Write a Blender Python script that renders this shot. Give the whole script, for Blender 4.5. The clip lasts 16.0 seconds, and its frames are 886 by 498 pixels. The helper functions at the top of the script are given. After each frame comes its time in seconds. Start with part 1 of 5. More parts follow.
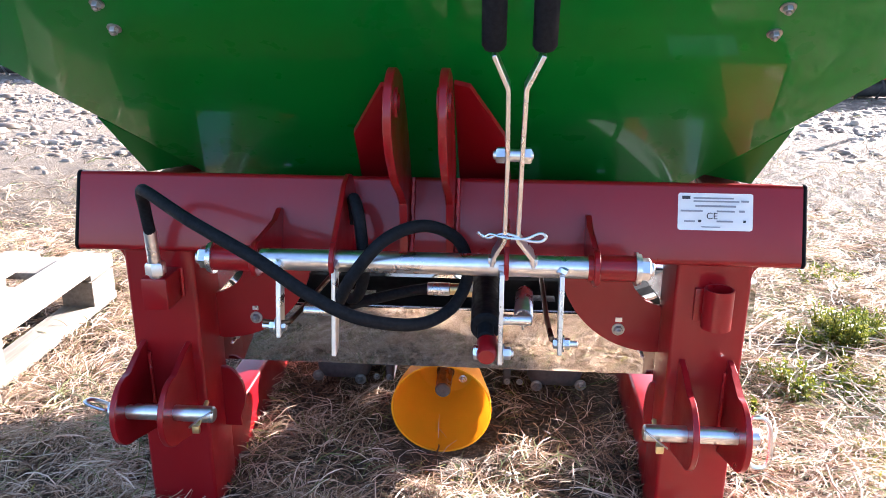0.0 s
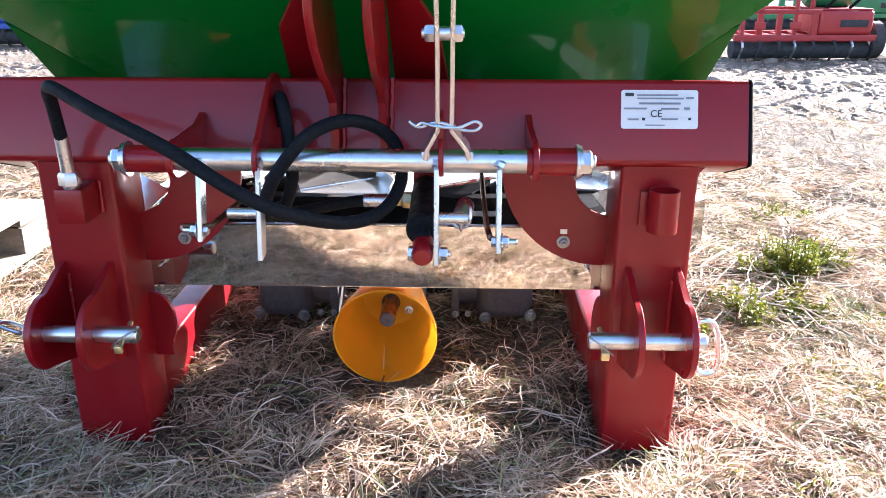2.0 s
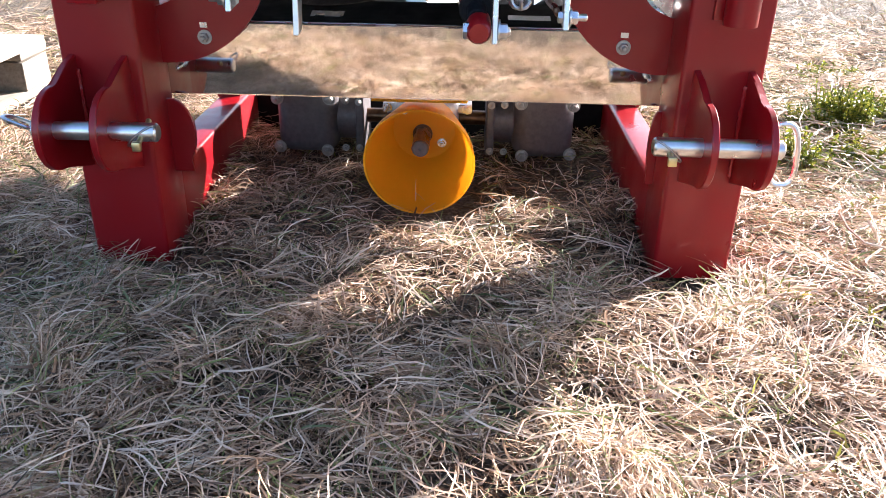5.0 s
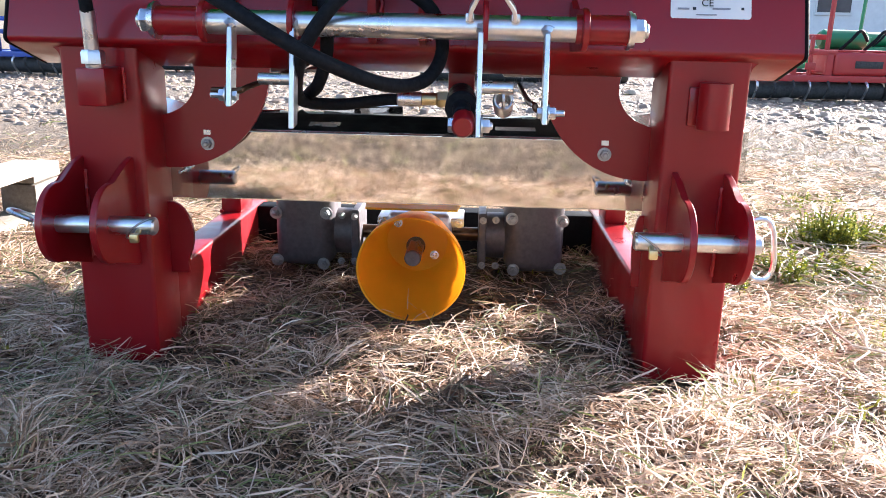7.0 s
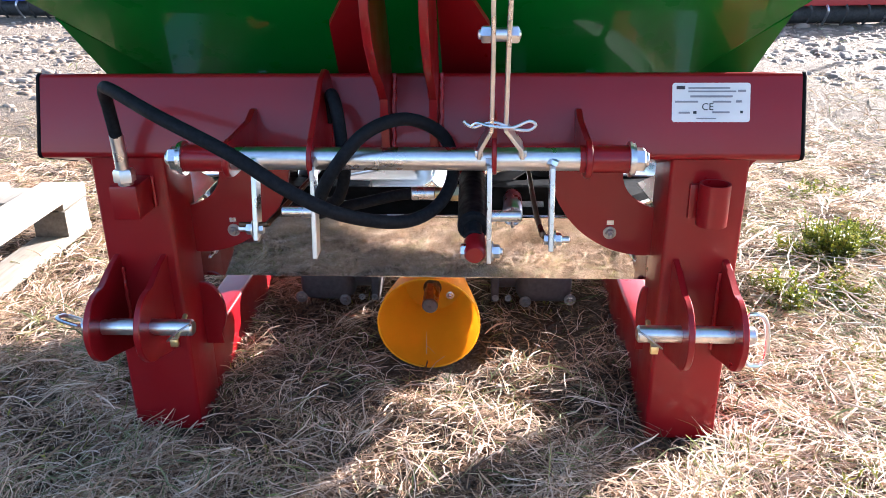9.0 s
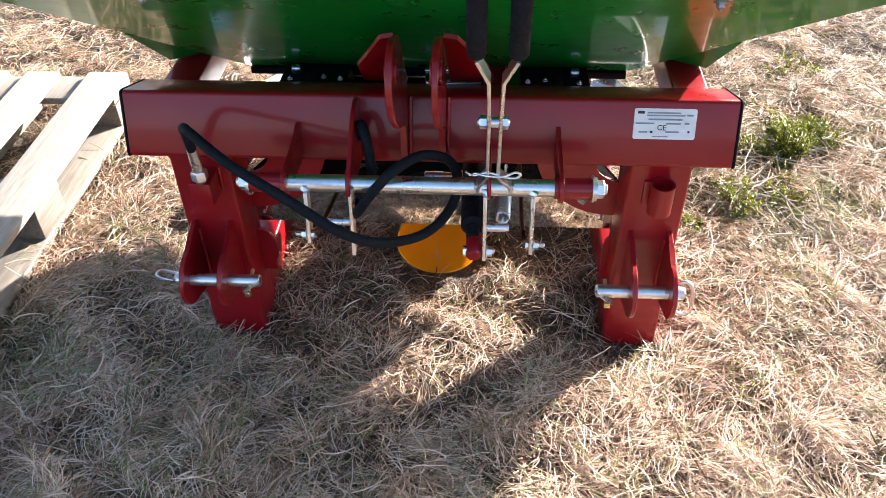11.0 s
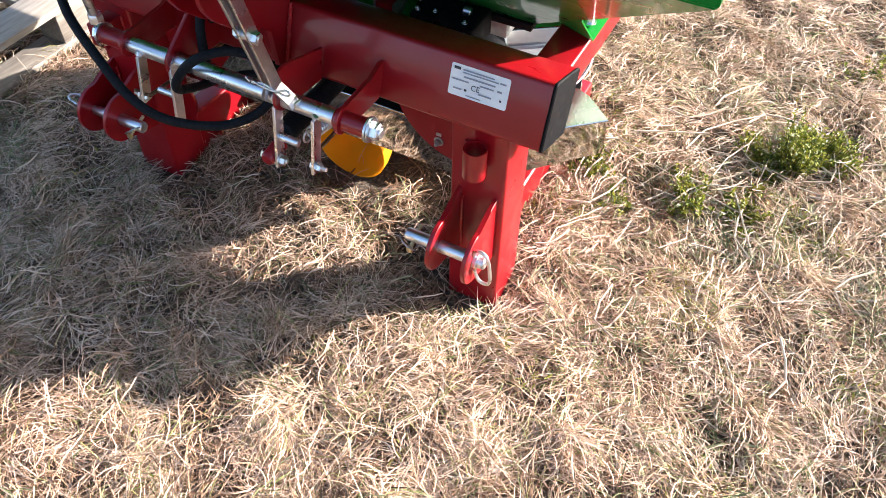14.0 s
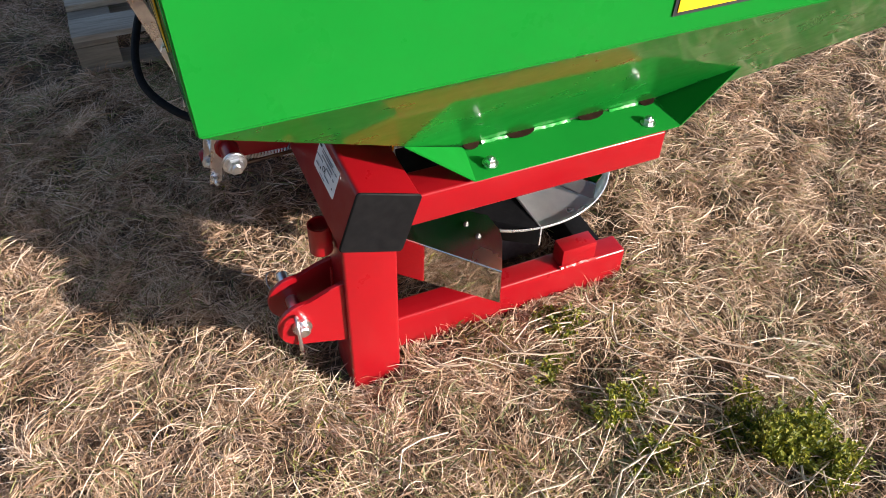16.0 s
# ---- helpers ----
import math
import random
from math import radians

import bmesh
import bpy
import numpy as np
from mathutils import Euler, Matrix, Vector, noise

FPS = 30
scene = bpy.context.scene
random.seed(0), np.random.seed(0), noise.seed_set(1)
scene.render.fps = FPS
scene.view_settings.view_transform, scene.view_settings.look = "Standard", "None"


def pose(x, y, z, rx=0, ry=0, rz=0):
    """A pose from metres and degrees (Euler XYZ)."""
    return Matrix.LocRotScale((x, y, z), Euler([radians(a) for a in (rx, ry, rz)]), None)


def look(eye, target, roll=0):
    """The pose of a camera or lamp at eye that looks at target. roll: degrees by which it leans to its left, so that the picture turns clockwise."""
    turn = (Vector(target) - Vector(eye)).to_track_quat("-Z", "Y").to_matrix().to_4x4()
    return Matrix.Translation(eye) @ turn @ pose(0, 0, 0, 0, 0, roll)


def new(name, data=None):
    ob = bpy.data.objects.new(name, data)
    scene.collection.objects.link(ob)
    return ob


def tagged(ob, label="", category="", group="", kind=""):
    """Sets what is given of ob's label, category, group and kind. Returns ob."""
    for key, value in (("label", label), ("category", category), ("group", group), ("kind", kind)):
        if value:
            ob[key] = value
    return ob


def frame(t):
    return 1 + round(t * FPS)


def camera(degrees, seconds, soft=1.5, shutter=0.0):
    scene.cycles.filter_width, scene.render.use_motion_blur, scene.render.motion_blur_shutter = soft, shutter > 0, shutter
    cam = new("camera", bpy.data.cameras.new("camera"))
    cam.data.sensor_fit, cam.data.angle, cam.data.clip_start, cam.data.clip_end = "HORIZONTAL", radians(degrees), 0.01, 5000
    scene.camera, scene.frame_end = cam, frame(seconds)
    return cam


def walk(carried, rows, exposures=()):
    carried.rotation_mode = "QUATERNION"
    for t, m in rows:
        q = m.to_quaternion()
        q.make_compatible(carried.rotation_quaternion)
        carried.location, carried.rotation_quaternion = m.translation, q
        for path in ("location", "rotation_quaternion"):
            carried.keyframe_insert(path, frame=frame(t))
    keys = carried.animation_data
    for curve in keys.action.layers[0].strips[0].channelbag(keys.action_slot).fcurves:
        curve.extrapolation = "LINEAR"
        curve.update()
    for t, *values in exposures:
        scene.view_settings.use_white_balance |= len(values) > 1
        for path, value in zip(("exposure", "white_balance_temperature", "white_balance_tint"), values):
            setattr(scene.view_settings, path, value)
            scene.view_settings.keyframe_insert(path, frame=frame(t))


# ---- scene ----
cam = camera(57.5, 16.0, soft=0.6)
PATH = [
    (0, (0.117, -1.295, 0.929), (-0.024, 0.599, 0.302), 0.2),
    (0.5, (0.121, -1.299, 0.934), (-0.025, 0.596, 0.312), 0.1),
    (1, (0.139, -1.302, 0.92), (0.052, 0.607, 0.33), 0.2),
    (1.5, (0.15, -1.281, 0.861), (0.067, 0.602, 0.191), 0.1),
    (2, (0.159, -1.272, 0.796), (0.109, 0.611, 0.124), 0.1),
    (2.5, (0.166, -1.257, 0.716), (0.157, 0.587, -0.059), 0.7),
    (3, (0.15, -1.25, 0.644), (0.096, 0.565, -0.193), 0.2),
    (3.5, (0.134, -1.228, 0.608), (0.08, 0.562, -0.283), 1.6),
    (5.8, (0.078, -1.23, 0.604), (0.026, 0.575, -0.257), 0.7),
    (6, (0.093, -1.236, 0.59), (0.023, 0.587, -0.23), 0.8),
    (6.5, (0.119, -1.252, 0.568), (0.041, 0.631, -0.102), 1.0),
    (7, (0.117, -1.28, 0.531), (0.048, 0.648, 0.002), 1.3),
    (7.5, (0.121, -1.274, 0.527), (0.03, 0.633, -0.067), 1.6),
    (8, (0.122, -1.268, 0.603), (0.031, 0.617, -0.059), 0.6),
    (8.2, (0.129, -1.267, 0.655), (0.029, 0.629, 0.026), 0.2),
    (10.3, (0.081, -1.266, 1.208), (-0.018, 0.365, 0.055), -2.1),
    (10.5, (0.087, -1.298, 1.284), (-0.04, 0.296, 0.082), -2.1),
    (11, (0.123, -1.366, 1.41), (0.019, 0.149, 0.109), -1.0),
    (11.5, (0.16, -1.412, 1.45), (0.001, 0.059, 0.104), -2.0),
    (12, (0.242, -1.39, 1.459), (0.007, 0.042, 0.082), -2.6),
    (12.5, (0.37, -1.302, 1.466), (0.098, 0.154, 0.122), 1.3),
    (13, (0.508, -1.236, 1.45), (0.145, 0.151, 0.056), -1.7),
    (13.5, (0.71, -1.185, 1.454), (0.211, 0.152, 0.052), -2.0),
    (14, (0.951, -1.108, 1.482), (0.346, 0.073, -0.014), 0.8),
    (14.5, (1.15, -0.914, 1.471), (0.367, 0.181, -0.008), 3.5),
    (15, (1.309, -0.723, 1.487), (0.305, 0.193, 0.021), 0.5),
    (15.5, (1.488, -0.537, 1.514), (0.312, 0.213, 0.08), 2.5),
    (16, (1.639, -0.302, 1.538), (0.333, 0.287, 0.143), 1.5),
]
walk(cam, [(t, look(eye, target, roll)) for t, eye, target, roll in PATH],
     [(0, 2.95, 5600, 16), (2.0, 2.9, 5600, 16), (3, 2.6, 5800, 15), (6, 2.65, 5800, 14), (7.5, 2.65, 5650, 14), (8.2, 2.7, 5650, 14), (10.3, 2.75, 5850, 13), (11, 2.55, 6000, 13), (14.0, 2.36, 5950, 13), (15.2, 1.76, 5950, 10), (16, 1.26, 6250, 13)])

# ---- light ----
SUN_A, SUN_B = math.sin(radians(48.5)), math.cos(radians(48.5))
SUN_EL = radians(21)
SUN_STRENGTH, SKY_STRENGTH = 4.6, 0.073
flat = Vector((SUN_A, SUN_B, 0)).normalized()
toward_sun = Vector((flat.x * math.cos(SUN_EL), flat.y * math.cos(SUN_EL), math.sin(SUN_EL)))
world = bpy.data.worlds.new("sky")
scene.world = world
world.use_nodes = True
wn = world.node_tree.nodes
sky = wn.new("ShaderNodeTexSky")
sky.sky_type = "NISHITA"
sky.sun_disc = False
sky.sun_elevation = SUN_EL
sky.sun_rotation = math.atan2(flat.x, flat.y)
sky.air_density, sky.dust_density, sky.ozone_density = 1.0, 2.6, 1.0
world.node_tree.links.new(sky.outputs[0], wn["Background"].inputs[0])
wn["Background"].inputs[1].default_value = SKY_STRENGTH
sun_data = bpy.data.lights.new("sun", "SUN")
sun_data.energy, sun_data.angle, sun_data.color = SUN_STRENGTH, radians(0.55), (1.0, 0.90, 0.78)
sun = new("sun", sun_data)
sun.matrix_world = look(toward_sun * 30, (0, 0, 0))


# ---- materials ----
def material(name, rough=0.5, metal=0.0):
    m = bpy.data.materials.new(name)
    m.use_nodes = True
    b = m.node_tree.nodes["Principled BSDF"]
    b.inputs["Roughness"].default_value, b.inputs["Metallic"].default_value = rough, metal
    return m, m.node_tree.nodes, m.node_tree.links, b


def coords(nodes, links, scale=1.0, stretch=(1, 1, 1)):
    tc, mp = nodes.new("ShaderNodeTexCoord"), nodes.new("ShaderNodeMapping")
    mp.inputs["Scale"].default_value = [scale * s for s in stretch]
    links.new(tc.outputs["Object"], mp.inputs["Vector"])
    return mp.outputs["Vector"]


def noise_tex(nodes, links, vec, scale, detail=4.0, rough=0.55):
    n = nodes.new("ShaderNodeTexNoise")
    n.inputs["Scale"].default_value, n.inputs["Detail"].default_value, n.inputs["Roughness"].default_value = scale, detail, rough
    links.new(vec, n.inputs["Vector"])
    return n.outputs["Fac"]


def ramp(nodes, links, fac, stops):
    r = nodes.new("ShaderNodeValToRGB")
    el = r.color_ramp.elements
    el[0].position, el[0].color = stops[0][0], (*stops[0][1], 1)
    el[1].position, el[1].color = stops[-1][0], (*stops[-1][1], 1)
    for p, c in stops[1:-1]:
        e = el.new(p)
        e.color = (*c, 1)
    links.new(fac, r.inputs["Fac"])
    return r.outputs["Color"]


def spread(nodes, links, fac, lo, hi, a=0.3, b=0.7):
    m = nodes.new("ShaderNodeMapRange")
    for key, v in zip(("From Min", "From Max", "To Min", "To Max"), (a, b, lo, hi)):
        m.inputs[key].default_value = v
    links.new(fac, m.inputs["Value"])
    return m.outputs["Result"]


def bump(nodes, links, b, fac, strength, distance):
    n = nodes.new("ShaderNodeBump")
    n.inputs["Strength"].default_value, n.inputs["Distance"].default_value = strength, distance
    links.new(fac, n.inputs["Height"])
    links.new(n.outputs["Normal"], b.inputs["Normal"])
    return n


def paint(name, dark, light, rough, coat=0.6, coat_rough=0.08, dust=0.0):
    m, n, l, b = material(name, rough)
    v = coords(n, l)
    big, fine = noise_tex(n, l, v, 3.0), noise_tex(n, l, v, 160.0, 2.0)
    l.new(ramp(n, l, big, ((0.3, dark), (0.7, light))), b.inputs["Base Color"])
    l.new(spread(n, l, noise_tex(n, l, v, 14.0, 6.0), rough * 0.8, rough * 1.35 + dust), b.inputs["Roughness"])
    b.inputs["Coat Weight"].default_value, b.inputs["Coat Roughness"].default_value = coat, coat_rough
    bump(n, l, b, fine, 0.012, 0.002)
    return m


def plain(name, dark, light, rough, metal=0.0, scale=30.0, relief=0.1, stretch=(1, 1, 1), rough_span=0.25):
    m, n, l, b = material(name, rough, metal)
    v = coords(n, l, 1.0, stretch)
    f = noise_tex(n, l, v, scale, 5.0)
    l.new(ramp(n, l, f, ((0.3, dark), (0.7, light))), b.inputs["Base Color"])
    l.new(spread(n, l, noise_tex(n, l, v, scale * 0.3, 3.0), rough * (1 - rough_span), rough * (1 + rough_span)), b.inputs["Roughness"])
    if relief:
        bump(n, l, b, f, relief, 0.001)
    return m


RED = paint("red_paint", (0.226, 0.0027, 0.0064), (0.264, 0.0041, 0.0083), 0.34, 0.38, 0.10)
RED.node_tree.nodes["Principled BSDF"].inputs["Specular IOR Level"].default_value = 0.30
GREEN = paint("green_paint", (0.0045, 0.150, 0.016), (0.006, 0.170, 0.019), 0.30, 0.60, 0.05)
GREEN.node_tree.nodes["Principled BSDF"].inputs["Specular IOR Level"].default_value = 0.06
GREEN.node_tree.nodes["Principled BSDF"].inputs["Coat IOR"].default_value = 1.36
GREEN_SATIN = paint("satin_green_paint", (0.0045, 0.150, 0.016), (0.006, 0.170, 0.019), 0.45, 0.12, 0.15)
GREEN_SATIN.node_tree.nodes["Principled BSDF"].inputs["Specular IOR Level"].default_value = 0.12
ZINC = plain("zinc_plating", (0.62, 0.64, 0.68), (0.78, 0.79, 0.81), 0.30, 1.0, 60.0, 0.05)
STAINLESS = plain("stainless_sheet", (0.52, 0.50, 0.475), (0.57, 0.55, 0.525), 0.05, 1.0, 25.0, 0.006, (0.2, 6, 6), 0.4)
BRUSHED = plain("brushed_stainless", (0.62, 0.62, 0.63), (0.74, 0.74, 0.75), 0.24, 1.0, 40.0, 0.05, (1, 1, 1), 0.3)
OILED = plain("oiled_brown_steel", (0.17, 0.075, 0.035), (0.34, 0.17, 0.08), 0.32, 0.7, 60.0, 0.08)
SATIN = plain("satin_sheet", (0.60, 0.585, 0.58), (0.70, 0.685, 0.68), 0.21, 1.0, 30.0, 0.02, (1, 1, 1), 0.4)
DISC = plain("satin_stainless", (0.72, 0.73, 0.75), (0.82, 0.83, 0.84), 0.33, 0.75, 30.0, 0.05, (1, 1, 1), 0.25)
BRASS = plain("yellow_zinc", (0.58, 0.47, 0.24), (0.72, 0.62, 0.36), 0.35, 1.0, 60.0)
CAST = plain("grey_cast_metal", (0.085, 0.075, 0.080), (0.13, 0.115, 0.12), 0.45, 0.3, 90.0, 0.15)
ALLOY = plain("alloy_casting", (0.50, 0.50, 0.52), (0.62, 0.62, 0.64), 0.38, 0.9, 80.0, 0.15)
STEEL = plain("oiled_steel", (0.07, 0.038, 0.022), (0.16, 0.09, 0.05), 0.34, 0.85, 50.0, 0.1)
PLASTIC = plain("black_plastic", (0.005, 0.005, 0.006), (0.009, 0.009, 0.010), 0.6, 0.0, 70.0, 0.08)
RUBBER = plain("black_rubber", (0.007, 0.008, 0.010), (0.015, 0.016, 0.019), 0.6, 0.0, 180.0, 0.2)
YELLOW = plain("yellow_plastic", (0.84, 0.41, 0.008), (0.93, 0.48, 0.012), 0.38, 0.0, 12.0, 0.05)

# thin moulded plastic lets some light through
yn, yl = YELLOW.node_tree.nodes, YELLOW.node_tree.links
yb = yn["Principled BSDF"]
glow, both = yn.new("ShaderNodeBsdfTranslucent"), yn.new("ShaderNodeMixShader")
glow.inputs["Color"].default_value = (0.97, 0.58, 0.02, 1)
both.inputs["Fac"].default_value = 0.45
yl.new(yb.outputs[0], both.inputs[1])
yl.new(glow.outputs[0], both.inputs[2])
yl.new(both.outputs[0], yn["Material Output"].inputs["Surface"])
DECAL_WHITE = plain("white_film", (0.72, 0.72, 0.74), (0.80, 0.80, 0.81), 0.4, 0.0, 20.0, 0.0)
DECAL_YELLOW = plain("yellow_film", (0.82, 0.48, 0.01), (0.88, 0.55, 0.015), 0.35, 0.0, 20.0, 0.0)
INK = plain("black_ink", (0.015, 0.015, 0.02), (0.03, 0.03, 0.035), 0.5, 0.0, 20.0, 0.0)
HOLE = plain("dark_opening", (0.008, 0.005, 0.004), (0.018, 0.010, 0.007), 0.9, 0.0, 40.0, 0.0)
HOLE.node_tree.nodes["Principled BSDF"].inputs["Specular IOR Level"].default_value = 0.0
DULL_ZINC = plain("dull_zinc", (0.30, 0.30, 0.31), (0.46, 0.45, 0.44), 0.4, 1.0, 60.0, 0.05)
INK_GREY = plain("grey_ink", (0.22, 0.22, 0.26), (0.28, 0.28, 0.32), 0.5, 0.0, 20.0, 0.0)
for soft_black in (PLASTIC, RUBBER):
    soft_black.node_tree.nodes["Principled BSDF"].inputs["Specular IOR Level"].default_value = 0.08
WELD = plain("painted_weld", (0.30, 0.006, 0.009), (0.42, 0.012, 0.014), 0.35, 0.0, 120.0, 0.6)
WELD_GREEN = plain("painted_green_weld", (0.012, 0.20, 0.03), (0.016, 0.30, 0.04), 0.3, 0.0, 120.0, 0.6)


def timber(name, value):
    m, n, l, b = material(name, 0.75)
    v = coords(n, l, 1.0, (14, 1.2, 14))
    grain = noise_tex(n, l, v, 6.0, 8.0, 0.65)
    info = n.new("ShaderNodeObjectInfo")
    base = ramp(n, l, grain, ((0.25, (0.20, 0.15, 0.10)), (0.55, (0.36, 0.29, 0.205)), (0.8, (0.48, 0.41, 0.315))))
    hue = n.new("ShaderNodeHueSaturation")
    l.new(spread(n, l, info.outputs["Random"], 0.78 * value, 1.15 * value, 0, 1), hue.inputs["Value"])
    hue.inputs["Saturation"].default_value = 0.65
    l.new(base, hue.inputs["Color"])
    l.new(hue.outputs["Color"], b.inputs["Base Color"])
    bump(n, l, b, grain, 0.5, 0.002)
    return m


# second copy is darkened to carry the shade below the pallet's deck
TIMBER, SHADED_TIMBER = timber("weathered_pine", 1.0), timber("shaded_pine", 0.62)


def soil():
    """Dark thatch with painted shade under the long grass, paler short turf away from the machine."""
    m, n, l, b = material("dry_turf", 0.95)
    v = coords(n, l)
    mid, fine, big = noise_tex(n, l, v, 9.0, 8.0, 0.7), noise_tex(n, l, v, 120.0, 4.0, 0.7), noise_tex(n, l, v, 0.9, 5.0)
    # dark tones also stand for the shaded gaps between blades
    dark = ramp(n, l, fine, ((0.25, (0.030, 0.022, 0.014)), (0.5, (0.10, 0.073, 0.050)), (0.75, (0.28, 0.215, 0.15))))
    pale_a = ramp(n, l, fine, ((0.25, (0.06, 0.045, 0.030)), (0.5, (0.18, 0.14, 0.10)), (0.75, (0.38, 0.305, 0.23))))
    pale_b = ramp(n, l, mid, ((0.3, (0.08, 0.065, 0.05)), (0.5, (0.16, 0.13, 0.10)), (0.62, (0.26, 0.21, 0.155)), (0.8, (0.36, 0.295, 0.225))))
    pale = n.new("ShaderNodeMix")
    pale.data_type = "RGBA"
    l.new(spread(n, l, big, 0.1, 0.8), pale.inputs["Factor"])
    l.new(pale_a, pale.inputs["A"])
    l.new(pale_b, pale.inputs["B"])
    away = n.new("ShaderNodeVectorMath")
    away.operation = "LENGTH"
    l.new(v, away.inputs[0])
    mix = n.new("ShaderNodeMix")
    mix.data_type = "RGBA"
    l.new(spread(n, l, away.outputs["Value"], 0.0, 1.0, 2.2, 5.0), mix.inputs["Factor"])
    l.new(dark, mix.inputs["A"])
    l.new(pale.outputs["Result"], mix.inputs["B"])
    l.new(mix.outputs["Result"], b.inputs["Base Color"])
    bump(n, l, b, fine, 0.9, 0.02)
    return m


SOIL = soil()


def blade_mat(name, stops, translucency=0.35):
    m, n, l, b = material(name, 0.55)
    g = n.new("ShaderNodeNewGeometry")
    shade = ramp(n, l, g.outputs["Random Per Island"], stops)
    # patches of bleached and of browner growth, a hand to a step wide
    patch = ramp(n, l, noise_tex(n, l, coords(n, l), 5.5, 3.0, 0.6), ((0.32, (0.72, 0.63, 0.56)), (0.5, (0.97, 0.94, 0.92)), (0.68, (1.06, 1.06, 1.03))))
    tint = n.new("ShaderNodeMix")
    tint.data_type, tint.blend_type = "RGBA", "MULTIPLY"
    tint.inputs["Factor"].default_value = 1.0
    l.new(shade, tint.inputs["A"])
    l.new(patch, tint.inputs["B"])
    col = tint.outputs["Result"]
    l.new(col, b.inputs["Base Color"])
    tr, mixer = n.new("ShaderNodeBsdfTranslucent"), n.new("ShaderNodeMixShader")
    l.new(col, tr.inputs["Color"])
    mixer.inputs["Fac"].default_value = translucency
    l.new(b.outputs[0], mixer.inputs[1])
    l.new(tr.outputs[0], mixer.inputs[2])
    l.new(mixer.outputs[0], n["Material Output"].inputs["Surface"])
    return m


STRAW = blade_mat("dry_straw", ((0.0, (0.24, 0.150, 0.085)), (0.25, (0.52, 0.362, 0.24)), (0.60, (0.78, 0.595, 0.45)), (0.90, (0.89, 0.755, 0.625)), (0.92, (0.37, 0.36, 0.14)), (1.0, (0.22, 0.27, 0.085))), 0.3)
# brown thatch, kept dark so it also stands for shade between straws
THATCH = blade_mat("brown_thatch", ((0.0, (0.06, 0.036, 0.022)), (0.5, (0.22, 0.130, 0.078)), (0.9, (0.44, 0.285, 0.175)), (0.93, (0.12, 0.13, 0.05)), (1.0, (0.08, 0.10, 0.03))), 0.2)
CLOD = blade_mat("pale_clod", ((0.0, (0.17, 0.128, 0.097)), (0.5, (0.29, 0.225, 0.17)), (1.0, (0.46, 0.375, 0.29))), 0.0)
FIELD = blade_mat("field_straw", ((0.0, (0.16, 0.11, 0.07)), (0.4, (0.38, 0.29, 0.205)), (0.85, (0.58, 0.475, 0.35)), (0.9, (0.30, 0.30, 0.12)), (1.0, (0.20, 0.24, 0.08))), 0.25)
STALK = blade_mat("dead_stalk", ((0.0, (0.42, 0.33, 0.24)), (1.0, (0.80, 0.70, 0.58))), 0.05)
DULL_GRASS = blade_mat("dull_green_grass", ((0.0, (0.10, 0.12, 0.05)), (0.5, (0.22, 0.25, 0.11)), (1.0, (0.42, 0.42, 0.24))), 0.3)
MOSS = blade_mat("yellow_green_moss", ((0.0, (0.10, 0.11, 0.012)), (0.5, (0.24, 0.25, 0.03)), (1.0, (0.42, 0.39, 0.08))), 0.35)
LEAF = blade_mat("weed_leaf", ((0.0, (0.045, 0.075, 0.008)), (0.5, (0.19, 0.225, 0.020)), (1.0, (0.46, 0.44, 0.055))), 0.45)


# ---- shapes ----
def mesh_object(name, bm, mat, sharp=35):
    bmesh.ops.recalc_face_normals(bm, faces=bm.faces[:])
    me = bpy.data.meshes.new(name)
    bm.to_mesh(me)
    bm.free()
    me.materials.append(mat)
    me.shade_smooth()
    me.set_sharp_from_angle(angle=radians(sharp))
    return new(name, me)


def part(name, bm, mat, parent, label=""):
    ob = mesh_object(name, bm, mat)
    if parent is not None:
        ob.parent = parent
        if parent.type == "EMPTY":
            ob.matrix_parent_inverse = Matrix.Translation(-parent.location)
    if label:
        ob["label"] = label
    return ob


def thing(name, at, label, category, group="", kind=""):
    ob = new(name)
    ob.location = at
    ob.empty_display_size = 0.05
    return tagged(ob, label, category, group, kind)


def join(bm, other):
    me = bpy.data.meshes.new("scratch")
    other.to_mesh(me)
    other.free()
    bm.from_mesh(me)
    bpy.data.meshes.remove(me)
    return bm


def box(x0, x1, y0, y1, z0, z1, bevel=0.002):
    bm = bmesh.new()
    bmesh.ops.create_cube(bm, size=1)
    for v in bm.verts:
        v.co = (x0 + (v.co.x + 0.5) * (x1 - x0), y0 + (v.co.y + 0.5) * (y1 - y0), z0 + (v.co.z + 0.5) * (z1 - z0))
    if bevel:
        bmesh.ops.bevel(bm, geom=bm.edges[:], offset=bevel, segments=4 if bevel >= 0.004 else 2, affect="EDGES", profile=0.5)
    return bm


def prism(poly, axis, lo, hi, bevel=0.0015):
    """A flat plate: poly holds the two other coordinates in order."""
    bm = bmesh.new()

    def at(p, h):
        return {"x": (h, p[0], p[1]), "y": (p[0], h, p[1]), "z": (p[0], p[1], h)}[axis]

    a, b = [bm.verts.new(at(p, lo)) for p in poly], [bm.verts.new(at(p, hi)) for p in poly]
    bm.faces.new(a)
    bm.faces.new(b[::-1])
    n = len(poly)
    for i in range(n):
        bm.faces.new((a[i], a[(i + 1) % n], b[(i + 1) % n], b[i]))
    if bevel:
        rim = [e for e in bm.edges if (e.verts[0] in a) == (e.verts[1] in a)]
        bmesh.ops.bevel(bm, geom=rim, offset=bevel, segments=1, affect="EDGES")
    return bm


